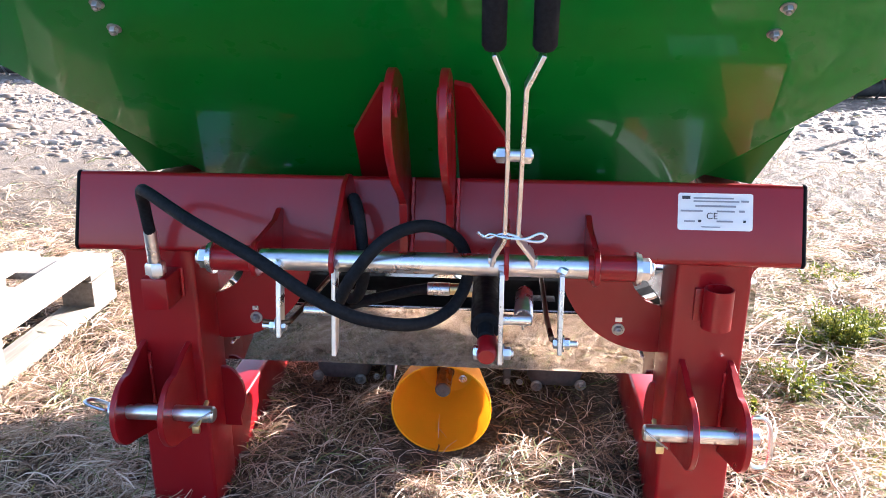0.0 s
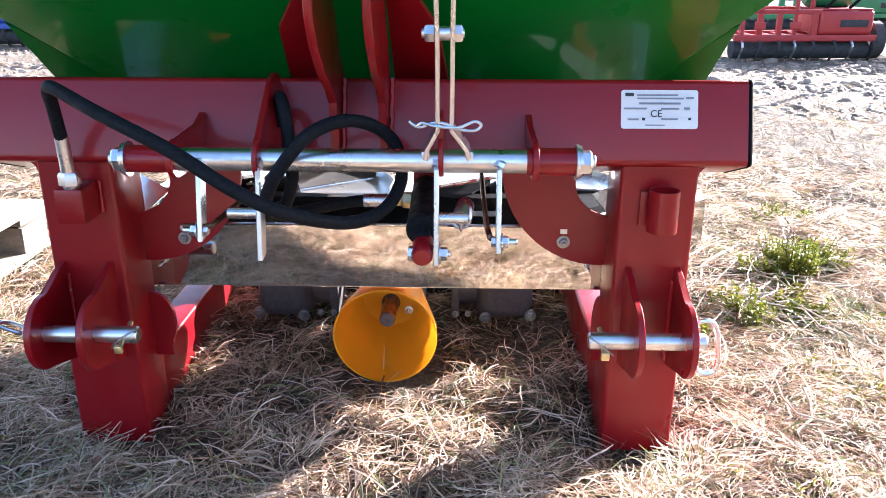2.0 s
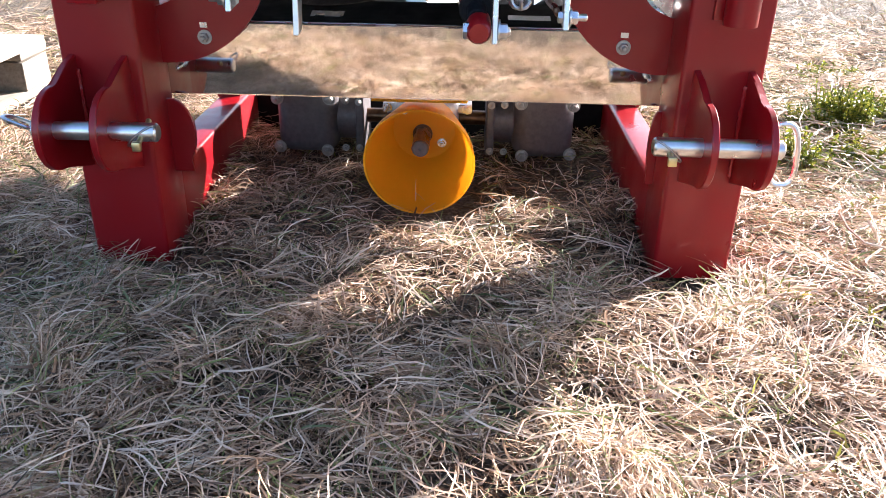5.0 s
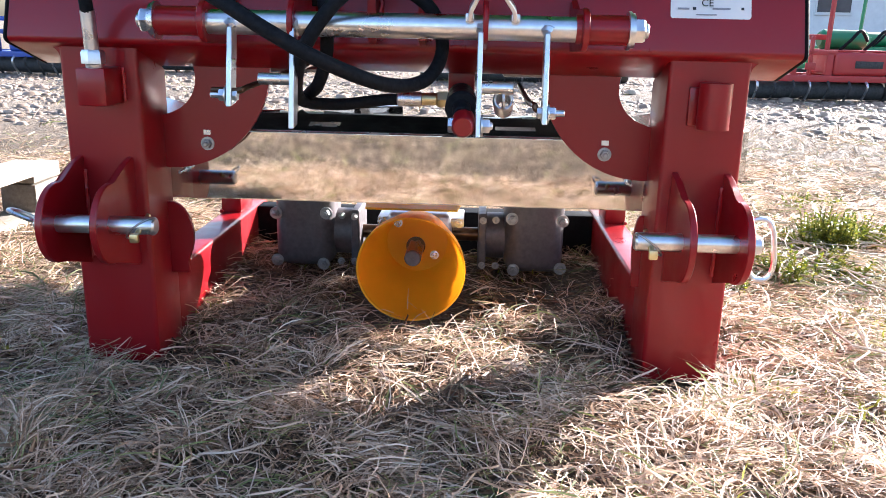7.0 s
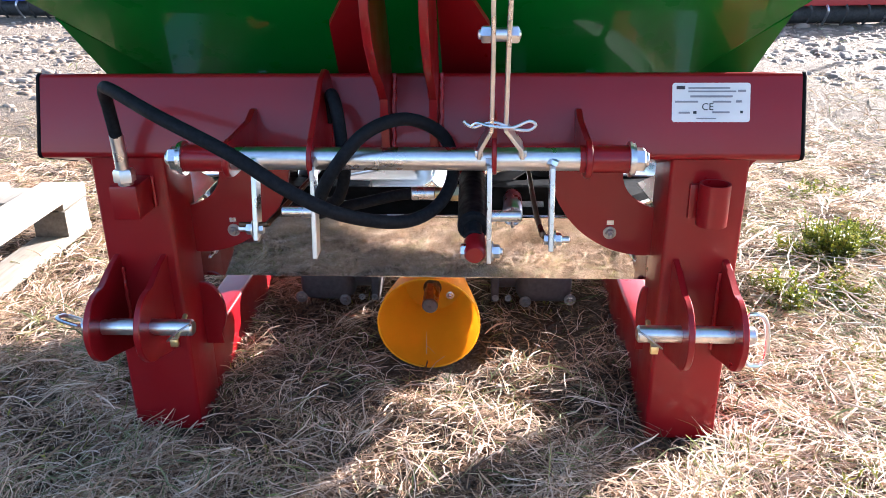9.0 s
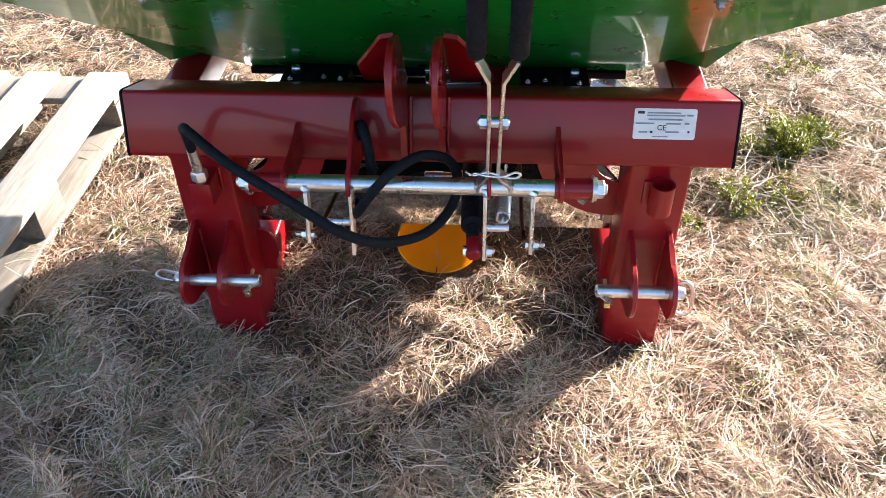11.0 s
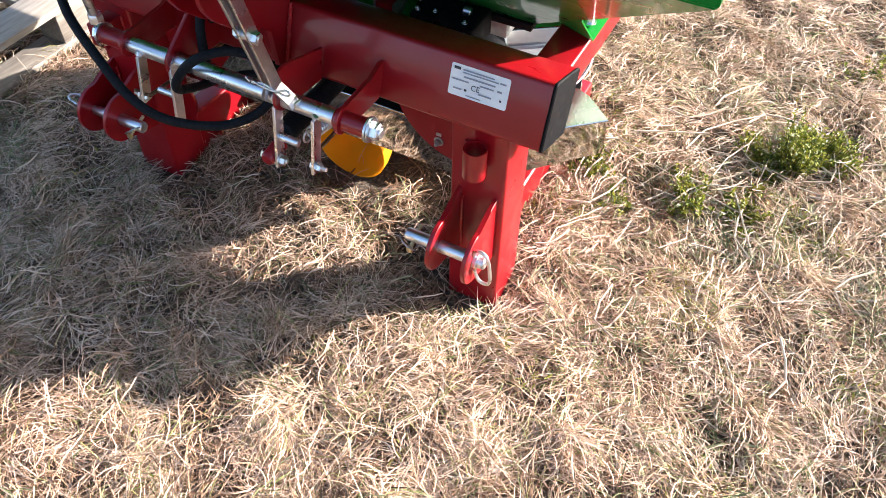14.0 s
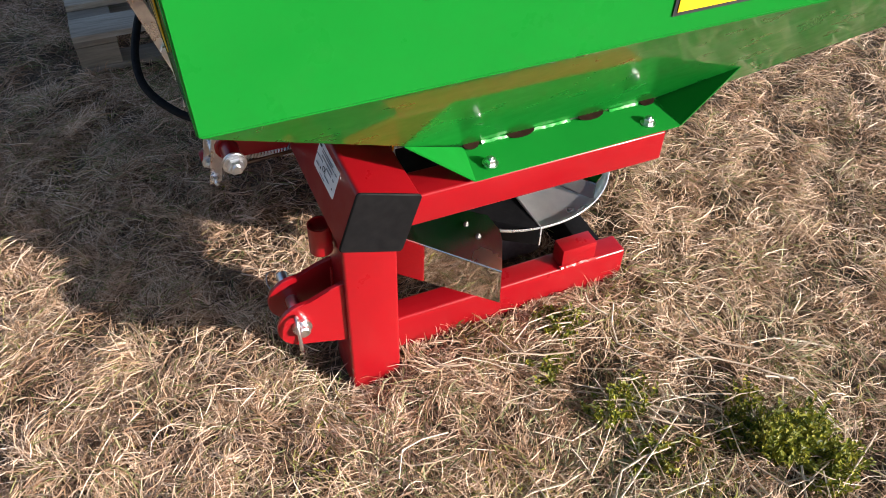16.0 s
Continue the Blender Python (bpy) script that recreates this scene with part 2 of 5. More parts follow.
def sheet(points, thick):
    """A bent or flat sheet from a polygon in space, given its thickness along its normal."""
    bm = bmesh.new()
    ps = [Vector(p) for p in points]
    nrm = Vector((0, 0, 0))
    for i, p in enumerate(ps):
        q = ps[(i + 1) % len(ps)]
        nrm += p.cross(q)
    nrm.normalize()
    a, b = [bm.verts.new(p) for p in ps], [bm.verts.new(p + nrm * thick) for p in ps]
    bm.faces.new(a)
    bm.faces.new(b[::-1])
    for i in range(len(ps)):
        j = (i + 1) % len(ps)
        bm.faces.new((a[i], a[j], b[j], b[i]))
    return bm


def frame_of(d):
    d = Vector(d).normalized()
    up = Vector((0, 0, 1)) if abs(d.z) < 0.9 else Vector((1, 0, 0))
    s = d.cross(up).normalized()
    return s, s.cross(d).normalized(), d


def lathe(p0, direction, profile, n=20):
    """Turned body: profile of (distance along, radius); radius 0 closes it."""
    bm = bmesh.new()
    s, u, d = frame_of(direction)
    p0 = Vector(p0)
    rings = []
    for along, r in profile:
        if r <= 1e-6:
            rings.append([bm.verts.new(p0 + d * along)])
        else:
            rings.append([bm.verts.new(p0 + d * along + (s * math.cos(2 * math.pi * k / n) + u * math.sin(2 * math.pi * k / n)) * r) for k in range(n)])
    for a, b in zip(rings, rings[1:]):
        for k in range(n):
            j = (k + 1) % n
            if len(a) == 1 and len(b) > 1:
                bm.faces.new((a[0], b[k], b[j]))
            elif len(b) == 1 and len(a) > 1:
                bm.faces.new((a[k], b[0], a[j]))
            elif len(a) > 1:
                bm.faces.new((a[k], b[k], b[j], a[j]))
    return bm


def rod(p0, p1, r, n=16, chamfer=0.0015):
    d = Vector(p1) - Vector(p0)
    ln = d.length
    c = min(chamfer, r * 0.4)
    return lathe(p0, d, ((0, 0), (0, r - c), (c, r), (ln - c, r), (ln, r - c), (ln, 0)), n)


def pipe(p0, p1, r, wall, n=20):
    d = Vector(p1) - Vector(p0)
    ln = d.length
    return lathe(p0, d, ((0, r), (ln, r), (ln, r - wall), (0, r - wall), (0, r)), n)


def smooth_path(points, steps=8):
    ps = [Vector(p) for p in points]
    ps = [ps[0] * 2 - ps[1]] + ps + [ps[-1] * 2 - ps[-2]]
    out = []
    for i in range(1, len(ps) - 2):
        a, b, c, d = ps[i - 1 : i + 3]
        for k in range(steps):
            t = k / steps
            out.append(0.5 * ((2 * b) + (c - a) * t + (2 * a - 5 * b + 4 * c - d) * t * t + (3 * b - a - 3 * c + d) * t ** 3))
    out.append(ps[-2])
    return out


def sweep(points, r, n=10, closed=False):
    """A round bar or hose along a path."""
    bm = bmesh.new()
    ps = [Vector(p) for p in points]
    m = len(ps)
    tangents = []
    for i in range(m):
        a = ps[(i - 1) % m] if closed or i else ps[i]
        b = ps[(i + 1) % m] if closed or i < m - 1 else ps[i]
        tangents.append((b - a).normalized())
    s, u, _ = frame_of(tangents[0])
    rings = []
    for p, t in zip(ps, tangents):
        s = (s - t * s.dot(t)).normalized()
        u = t.cross(s)
        rings.append([bm.verts.new(p + (s * math.cos(2 * math.pi * k / n) + u * math.sin(2 * math.pi * k / n)) * r) for k in range(n)])
    pairs = list(zip(rings, rings[1:] + ([rings[0]] if closed else [])))
    for a, b in pairs:
        for k in range(n):
            j = (k + 1) % n
            bm.faces.new((a[k], a[j], b[j], b[k]))
    if not closed:
        bm.faces.new(rings[0][::-1])
        bm.faces.new(rings[-1])
    return bm


def strap(points, wide, width, thick):
    """A flat bar along a path; wide is the direction of its width."""
    bm = bmesh.new()
    ps = [Vector(p) for p in points]
    w = Vector(wide).normalized()
    rings = []
    for i, p in enumerate(ps):
        t = (ps[min(i + 1, len(ps) - 1)] - ps[max(i - 1, 0)]).normalized()
        nn = t.cross(w).normalized()
        rings.append([bm.verts.new(p + w * a * width / 2 + nn * b * thick / 2) for a, b in ((-1, -1), (1, -1), (1, 1), (-1, 1))])
    for a, b in zip(rings, rings[1:]):
        for k in range(4):
            j = (k + 1) % 4
            bm.faces.new((a[k], a[j], b[j], b[k]))
    bm.faces.new(rings[0][::-1])
    bm.faces.new(rings[-1])
    bmesh.ops.bevel(bm, geom=[e for e in bm.edges], offset=thick * 0.15, segments=1, affect="EDGES")
    return bm


def hexagon(p0, direction, r, h):
    return lathe(p0, direction, ((0, 0), (0, r), (h * 0.8, r), (h, r * 0.86), (h, 0)), 6)


def bolt(p0, direction, r=0.008, stud=0.008):
    """Washer, hexagon nut and the end of the thread."""
    d = Vector(direction).normalized()
    p = Vector(p0)
    bm = lathe(p, d, ((0, 0), (0, r * 1.45), (r * 0.25, r * 1.45), (r * 0.25, 0)), 16)
    join(bm, hexagon(p + d * r * 0.25, d, r, r * 0.95))
    if stud:
        join(bm, rod(p + d * r, p + d * (r * 1.2 + stud), r * 0.52, 10))
    return bm


def bead(p0, p1, r, seed):
    """A weld bead: a lumpy strip."""
    rng = random.Random(seed)
    a, b = Vector(p0), Vector(p1)
    n = max(3, int((b - a).length / (r * 1.1)))
    pts = [a.lerp(b, k / n) + Vector((rng.uniform(-1, 1), rng.uniform(-1, 1), rng.uniform(-1, 1))) * r * 0.22 for k in range(n + 1)]
    bm = sweep(pts, r, 6)
    for v in bm.verts:
        v.co += Vector((rng.uniform(-1, 1), rng.uniform(-1, 1), rng.uniform(-1, 1))) * r * 0.18
    return bm


def arc(cx, cz, r, a0, a1, n):
    return [(cx + r * math.cos(radians(a0 + (a1 - a0) * k / n)), cz + r * math.sin(radians(a0 + (a1 - a0) * k / n))) for k in range(n + 1)]


# ---- ground ----
def ground_height(x, y):
    h = 0.018 * noise.noise((x * 1.3, y * 1.3, 0.3)) + 0.010 * noise.noise((x * 4.1, y * 4.1, 2.2))
    h += 0.015 * noise.noise((x * 8.5, y * 8.5, 7.7)) + 0.007 * noise.noise((x * 15.0, y * 15.0, 9.1))
    far = max(0.0, math.hypot(x, y - 0.3) - 4.0)
    h += min(1.0, far / 10) * 0.10 * noise.noise((x * 0.35, y * 0.35, 5.1))
    dip = math.exp(-((x / 0.26) ** 2 + ((y - 0.33) / 0.24) ** 2))
    swell = math.exp(-((x / 0.30) ** 2 + ((y + 0.20) / 0.20) ** 2))
    feet = math.exp(-(((abs(x) - 0.465) / 0.13) ** 2 + ((y + 0.03) / 0.16) ** 2))
    pad = min(1, max(0, (0.52 - abs(x + 1.46)) / 0.1)) * min(1, max(0, (0.83 - abs(y - 0.245)) / 0.1))
    return (h * (1 - 0.7 * dip) - 0.035 * dip) * (1 - 0.9 * feet) * (1 - 0.8 * pad) - 0.012 - 0.034 * feet - 0.006 * pad + 0.022 * swell


def steps(near, reach):
    fine = [k * 0.035 for k in range(-int(near / 0.035), int(near / 0.035) + 1)]
    out, s, p = [], 0.09, fine[-1]
    while p < reach:
        p += s
        s *= 1.22
        out.append(p)
    return [-v for v in reversed(out)] + fine + out


def ground():
    xs, ys = steps(2.4, 900), [v + 0.4 for v in steps(2.0, 900)]
    verts = [(x, y, ground_height(x, y) if abs(x) < 60 and abs(y) < 60 else -0.012) for y in ys for x in xs]
    w = len(xs)
    faces = [(j * w + i, j * w + i + 1, (j + 1) * w + i + 1, (j + 1) * w + i) for j in range(len(ys) - 1) for i in range(w - 1)]
    me = bpy.data.meshes.new("ground")
    me.from_pydata(verts, [], faces)
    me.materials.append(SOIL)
    me.shade_smooth()
    return tagged(new("ground", me), "dry trampled meadow turf with pale dead grass", "ground", kind="structure")


ground()

# ---- fertiliser spreader ----
spreader = thing("fertilizer_spreader", (0, 0.3, 0), "new red and green twin-disc fertilizer spreader standing on dry grass", "spreader")

# the square tube beam is turned so that its front looks slightly upward
TOP_FRONT, ALONG_TOP, DOWN_FACE = Vector((0, 0.0, 0.625)), Vector((0, 0.122, -0.041)), Vector((0, -0.043, -0.127))
FACE_OUT = Vector((0, -0.127, 0.043)).normalized()


def on_face(x, s, off=0.0):
    """A place on the beam's front: s from 0 at its top edge to 1 at its bottom edge."""
    return Vector((x, 0, 0)) + TOP_FRONT + DOWN_FACE * s + FACE_OUT * off


def beam_section(inset=0.0, radius=0.009):
    u, v = ALONG_TOP.normalized(), DOWN_FACE.normalized()
    lu, lv = ALONG_TOP.length, DOWN_FACE.length
    out = []
    for cu, cv, a0 in ((lu, 0, -90), (lu, lv, 0), (0, lv, 90), (0, 0, 180)):
        cu = min(max(cu, radius + inset), lu - radius - inset)
        cv = min(max(cv, radius + inset), lv - radius - inset)
        for k in range(4):
            a = radians(a0 + 30 * k)
            p = TOP_FRONT + u * (cu + radius * math.cos(a)) + v * (cv + radius * math.sin(a))
            out.append((p.y, p.z))
    return out


beam = part("beam", prism(beam_section(), "x", -0.597, 0.597, 0), RED, spreader, "glossy red square tube beam")
for side in (-1, 1):
    part("end_cap", prism(beam_section(-0.001), "x", *sorted((side * 0.5975, side * 0.604)), 0.002), PLASTIC, beam, "black plastic end cap")


def plate_bar(x0, x1, s0, s1, off, thick, mat, name, parent, label=""):
    bm = sheet([on_face(x0, s1, off), on_face(x1, s1, off), on_face(x1, s0, off), on_face(x0, s0, off)], -thick)
    return part(name, bm, mat, parent, label)


def text_mesh(words, size, m, mat, name, parent):
    cu = bpy.data.curves.new(name, "FONT")
    cu.body, cu.size, cu.extrude = words, size, 0.0002
    tmp = new(name, cu)
    me = bpy.data.meshes.new_from_object(tmp.evaluated_get(bpy.context.evaluated_depsgraph_get()))
    bpy.data.objects.remove(tmp)
    bpy.data.curves.remove(cu)
    me.transform(m)
    me.materials.clear()
    me.materials.append(mat)
    ob = new(name, me)
    ob.parent = parent
    return ob


def basis(origin, ex, ey):
    ex, ey = Vector(ex).normalized(), Vector(ey).normalized()
    ez = ex.cross(ey)
    m = Matrix((ex, ey, ez)).transposed().to_4x4()
    return Matrix.Translation(origin) @ m


# rating plate
bm = bmesh.new()
X0, X1, S0, S1 = 0.401, 0.519, 0.13, 0.575
ring = []
for cx, cs, a0 in ((X1 - 0.004, S0 + 0.03, -90), (X1 - 0.004, S1 - 0.03, 0), (X0 + 0.004, S1 - 0.03, 90), (X0 + 0.004, S0 + 0.03, 180)):
    for k in range(4):
        a = radians(a0 + 30 * k)
        ring.append(on_face(cx + 0.004 * math.cos(a), cs + 0.03 * math.sin(a), 0.0006))
rating = part("rating_plate", sheet(ring, 0.001), DECAL_WHITE, beam, "white rating plate with grey print")
for xa, xb, sa, mat, h in (
    (0.407, 0.420, 0.185, INK, 0.030), (0.425, 0.488, 0.190, INK_GREY, 0.014), (0.425, 0.497, 0.228, INK_GREY, 0.014), (0.500, 0.512, 0.222, INK_GREY, 0.018),
    (0.428, 0.492, 0.285, INK_GREY, 0.018), (0.405, 0.440, 0.345, INK_GREY, 0.016), (0.462, 0.490, 0.345, INK_GREY, 0.016), (0.497, 0.506, 0.342, INK_GREY, 0.020),
    (0.411, 0.428, 0.470, INK_GREY, 0.016), (0.433, 0.438, 0.466, INK, 0.024), (0.462, 0.488, 0.465, INK_GREY, 0.016), (0.504, 0.508, 0.462, INK, 0.022), (0.438, 0.468, 0.535, INK_GREY, 0.010)):
    plate_bar(xa, xb, sa - h * 0.65, sa + h * 0.65, 0.0019, 0.0003, mat, "print_bar", rating)
text_mesh("CE", 0.015, basis(on_face(0.4455, 0.44, 0.0022), (1, 0, 0), -DOWN_FACE), INK, "print_letters", rating)


# legs with hitch plates, skids and gussets, mirrored left and right
def mirror(side, *xs):
    return sorted(side * x for x in xs)


def tube_leg(poly, x0, x1):
    """A square tube with rounded long edges, cut to the slope of the beam."""
    bm = prism(poly, "x", x0, x1, 0)
    bm.edges.ensure_lookup_table()
    upright = [e for e in bm.edges if abs(e.verts[0].co.z - e.verts[1].co.z) > 0.3]
    bmesh.ops.bevel(bm, geom=upright, offset=0.007, segments=4, affect="EDGES", profile=0.5)
    return bm


for side in (-1, 1):
    leg_poly = [(-0.020, -0.029), (0.096, -0.029), (0.096, 0.450), (0.079, 0.458), (-0.020, 0.491)]
    leg = part("leg", tube_leg(leg_poly, *mirror(side, 0.408, 0.531)), RED, spreader, "red square tube leg")
    # fillet where the leg runs into the beam
    for cx, r, sx in ((0.530, 0.022, 1),):
        poly = [(cx, 0.492)] + [(cx + sx * (r - r * math.cos(radians(a))), 0.492 - r + r * math.sin(radians(a))) for a in range(0, 91, 15)]
        poly = [(side * p[0], p[1]) for p in poly]
        part("fillet", prism(poly, "y", -0.016, 0.02, 0), RED, leg)
    # hitch plates
    nose = [(-0.018, 0.322), (-0.050, 0.314)] + arc(-0.106, 0.232, 0.062, 78, 275, 16) + [(-0.060, 0.156), (-0.018, 0.142)]
    for xa, xb in ((0.426, 0.4365), (0.507, 0.5175)):
        hp = part("hitch_plate", prism(nose, "x", *mirror(side, xa, xb), 0.0015), RED, leg, "rounded red hitch plate")
        part("weld_bead", bead((side * (xa + 0.012 if xa < 0.45 else xa - 0.002), -0.023, 0.155), (side * (xa + 0.012 if xa < 0.45 else xa - 0.002), -0.023, 0.30), 0.0035, int(xa * 1000)), WELD, hp)
    # rounded lower gusset and the skid
    round_out = 0.036 if side < 0 else 0.010
    low = [(0.4095, 0.105), (0.4095, 0.232)] + [(0.402 - round_out * math.sin(radians(a)), 0.172 + 0.060 * math.cos(radians(a))) for a in range(10, 141, 13)] + [(0.402 - round_out * 0.75, 0.105)]
    part("lower_gusset", prism([(side * p[0], p[1]) for p in low], "y", 0.062, 0.070), RED, leg)
    skid = part("skid", box(*mirror(side, 0.410, 0.472), 0.092, 0.738, -0.026, 0.102, 0.007), RED, spreader, "red rectangular tube skid")
    part("weld_bead", bead((side * 0.420, 0.100, 0.104), (side * 0.462, 0.100, 0.104), 0.005, 5), WELD, skid)
    part("skid_bracket", box(*mirror(side, 0.424, 0.470), 0.550, 0.645, 0.1005, 0.160, 0.002), RED, skid, "small red upright bracket")
    part("weld_bead", bead((side * 0.470, 0.545, 0.104), (side * 0.470, 0.65, 0.104), 0.005, 6), WELD, skid)
    # quarter-round gusset with a notch
    quarter = [(0.225, 0.470)] + arc(0.400, 0.466, 0.176, 180, 270, 16) + [(0.4095, 0.290), (0.4095, 0.380)] + [(0.411 - 0.063 * math.sin(radians(a)), 0.443 - 0.063 * math.cos(radians(a))) for a in range(8, 117, 12)] + [(0.352, 0.472)]
    gus = part("gusset", prism([(side * p[0], p[1]) for p in quarter], "y", 0.070, 0.080), RED, spreader, "quarter-round red gusset plate")
    part("gusset_bolt", bolt((side * 0.334, 0.070, 0.333), (0, -1, 0), 0.0080, 0.008), DULL_ZINC, gus, "zinc bolt and nut")
    part("gusset_slot", prism([(side * 0.334 + dx, 0.352 + dz) for dx, dz in ((-0.006, -0.004), (0.006, -0.004), (0.006, 0.004), (-0.006, 0.004))], "y", 0.0685, 0.0698, 0), ZINC, gus)
    # upper arm to the back
    arm = part("upper_arm", box(*mirror(side, 0.505, 0.580), 0.075, 0.674, 0.490, 0.563, 0.006), RED, spreader, "red rectangular tube arm")

# unseen plate, added to block low sun; its black stands for shade
part("rear_shade_plate", box(-0.411, 0.411, 0.640, 0.700, -0.008, 0.098, 0.004), PLASTIC, spreader, "added black plate standing for the shade between the skids")

# left leg: hose block; right leg: open tube stub
legs = [o for o in spreader.children if o.name.split(".")[0] == "leg"]
block = part("hose_block", box(-0.476, -0.432, -0.084, -0.019, 0.406, 0.462, 0.003), RED, legs[0], "red welded hose block")
part("weld_bead", bead((-0.430, -0.023, 0.41), (-0.430, -0.023, 0.46), 0.003, 9), WELD, block)
part("tube_stub", pipe((0.473, -0.046, 0.392), (0.473, -0.046, 0.460), 0.0240, 0.003), RED, legs[1], "short open red tube stub")
part("stub_pad", box(0.440, 0.465, -0.027, -0.0195, 0.395, 0.452, 0.001), RED, legs[1])

# top-link plates with side webs
lug_poly = [(-0.046, 0.505), (-0.062, 0.512), (-0.068, 0.596), (-0.100, 0.622), (-0.160, 0.650), (-0.208, 0.693)] + arc(-0.168, 0.752, 0.066, 222, 75, 10) + [(-0.105, 0.800), (-0.045, 0.722), (-0.002, 0.640), (0.002, 0.622)]
for x0, side in ((-0.038, -1), (0.036, 1)):
    lug = part("top_link_plate", prism(lug_poly, "x", x0 - 0.006, x0 + 0.006), RED, spreader, "red top-link plate with a rounded nose")
    part("pin_bush", pipe((x0 - 0.010, -0.182, 0.772), (x0 + 0.010, -0.182, 0.772), 0.021, 0.007), RED, lug)
    part("weld_bead", bead(on_face(x0 + 0.010, 0.02, 0.003), on_face(x0 + 0.010, 0.9, 0.003), 0.004, 21), WELD, lug)
    web = [(x0 + side * 0.006, -0.085, 0.786), (x0 + side * 0.030, -0.080, 0.780), (x0 + side * 0.082, -0.030, 0.700), (x0 + side * 0.096, 0.112, 0.594), (x0 + side * 0.006, 0.112, 0.594)]
    part("side_web", sheet(web if side > 0 else web[::-1], 0.008), RED, lug, "sloping red web plate")

# brackets that carry the cross shaft
SHAFT_Y, SHAFT_Z = -0.165, 0.532
for x0, wide in ((-0.250, 0.009), (0.258, 0.009)):
    poly = [(-0.010, 0.570), (-0.030, 0.574), (-0.060, 0.560), (-0.150, 0.556)] + arc(SHAFT_Y, SHAFT_Z, 0.028, 60, 270, 8) + [(-0.045, 0.500)]
    part("shaft_bracket", prism(poly, "x", x0 - wide / 2, x0 + wide / 2), RED, spreader, "red triangular shaft bracket")
poly = [(-0.004, 0.608), (-0.022, 0.632), (-0.046, 0.638), (-0.078, 0.628), (-0.120, 0.596), (-0.172, 0.563)] + arc(SHAFT_Y, SHAFT_Z, 0.030, 100, 250, 8) + [(-0.120, 0.508), (-0.045, 0.500)]
part("hose_guide", prism(poly, "x", -0.134, -0.126), RED, spreader, "rounded red guide plate beside the hose")
poly = [(-0.030, 0.565), (-0.150, 0.600), (-0.186, 0.596)] + arc(SHAFT_Y, SHAFT_Z + 0.008, 0.030, 120, 270, 8) + [(-0.045, 0.500)]
part("stop_plate", prism(poly, "x", 0.1235, 0.1305), RED, spreader, "thin red stop plate")

# cross shaft
shaft = part("cross_shaft", rod((-0.247, SHAFT_Y, SHAFT_Z), (0.252, SHAFT_Y, SHAFT_Z), 0.0165, 24), ZINC, spreader, "bright zinc-plated cross shaft")
for side in (-1, 1):
    part("bushing", pipe((side * 0.246, SHAFT_Y, SHAFT_Z), (side * 0.314, SHAFT_Y, SHAFT_Z), 0.0195, 0.006), RED, shaft, "red bushing")
    part("washer", lathe((side * 0.314, SHAFT_Y, SHAFT_Z), (side, 0, 0), ((0, 0), (0, 0.025), (0.004, 0.025), (0.004, 0)), 24), ZINC, shaft)
    part("washer", lathe((side * 0.3185, SHAFT_Y, SHAFT_Z), (side, 0, 0), ((0, 0), (0, 0.0225), (0.004, 0.0225), (0.004, 0)), 24), ZINC, shaft)
    nut = hexagon((side * 0.323, SHAFT_Y, SHAFT_Z), (side, 0, 0), 0.017, 0.014)
    part("shaft_nut", join(nut, rod((side * 0.33, SHAFT_Y, SHAFT_Z), (side * 0.342, SHAFT_Y, SHAFT_Z), 0.010)), ZINC, shaft)


# levers hanging from the shaft
def lever(x0, low, extra):
    top = Vector((x0, SHAFT_Y - 0.014, SHAFT_Z - 0.004))
    end = Vector((x0, SHAFT_Y - 0.035, low))
    lv = part("lever", strap([top, top.lerp(end, 0.5), end], (0, 1, 0.1), 0.026, 0.007), ZINC, shaft, "zinc-plated flat lever")
    part("weld_bead", bead(top + Vector((-0.003, 0.0, 0.004)), top + Vector((0.004, -0.004, 0.002)), 0.007, int(abs(x0) * 1000)), ZINC, lv)
    extra(lv, end)
    return lv


def hook(lv, end, side, points):
    p = end + Vector((0, 0, 0.013))
    part("lever_bolt", join(bolt(p + Vector((side * 0.004, 0, 0)), (side, 0, 0), 0.009, 0.012), hexagon(p - Vector((side * 0.004, 0, 0)), (-side, 0, 0), 0.008, 0.006)), ZINC, lv)
    part("hook_rod", sweep(smooth_path(points, 6), 0.0042, 8), STEEL, lv, "thin bent steel hook rod")


def extra_first(lv, end):
    hook(lv, end, -1, [(-0.235, -0.200, 0.444), (-0.200, -0.200, 0.444), (-0.190, -0.185, 0.448), (-0.165, -0.05, 0.462), (-0.14, 0.14, 0.475)])


def extra_second(lv, end):
    m = lv_mid(end)
    part("lever_pin", rod(m + Vector((0.004, 0, 0)), m + Vector((-0.048, 0, 0)), 0.008), ZINC, lv, "zinc lever pin")


def lv_mid(end):
    return end + Vector((0, 0.012, 0.062))


def extra_third(lv, end):
    m = lv_mid(end)
    part("lever_pin", rod(m, m + Vector((0.046, 0, 0)), 0.008), ZINC, lv, "zinc lever pin")
    p = end + Vector((0, 0, 0.013))
    part("lever_bolt", bolt(p + Vector((0.004, 0, 0)), (1, 0, 0), 0.010, 0.004), ZINC, lv)
    part("lever_bolt", hexagon(p + Vector((-0.030, 0, 0)), (-1, 0, 0), 0.011, 0.010), ZINC, lv)


def extra_fourth(lv, end):
    hook(lv, end, 1, [(0.222, -0.200, 0.427), (0.200, -0.198, 0.428), (0.195, -0.190, 0.434), (0.192, -0.10, 0.432), (0.190, 0.12, 0.440)])


lever(-0.210, 0.425, extra_first)
lever(-0.127, 0.398, extra_second)
lever(0.121, 0.393, extra_third)
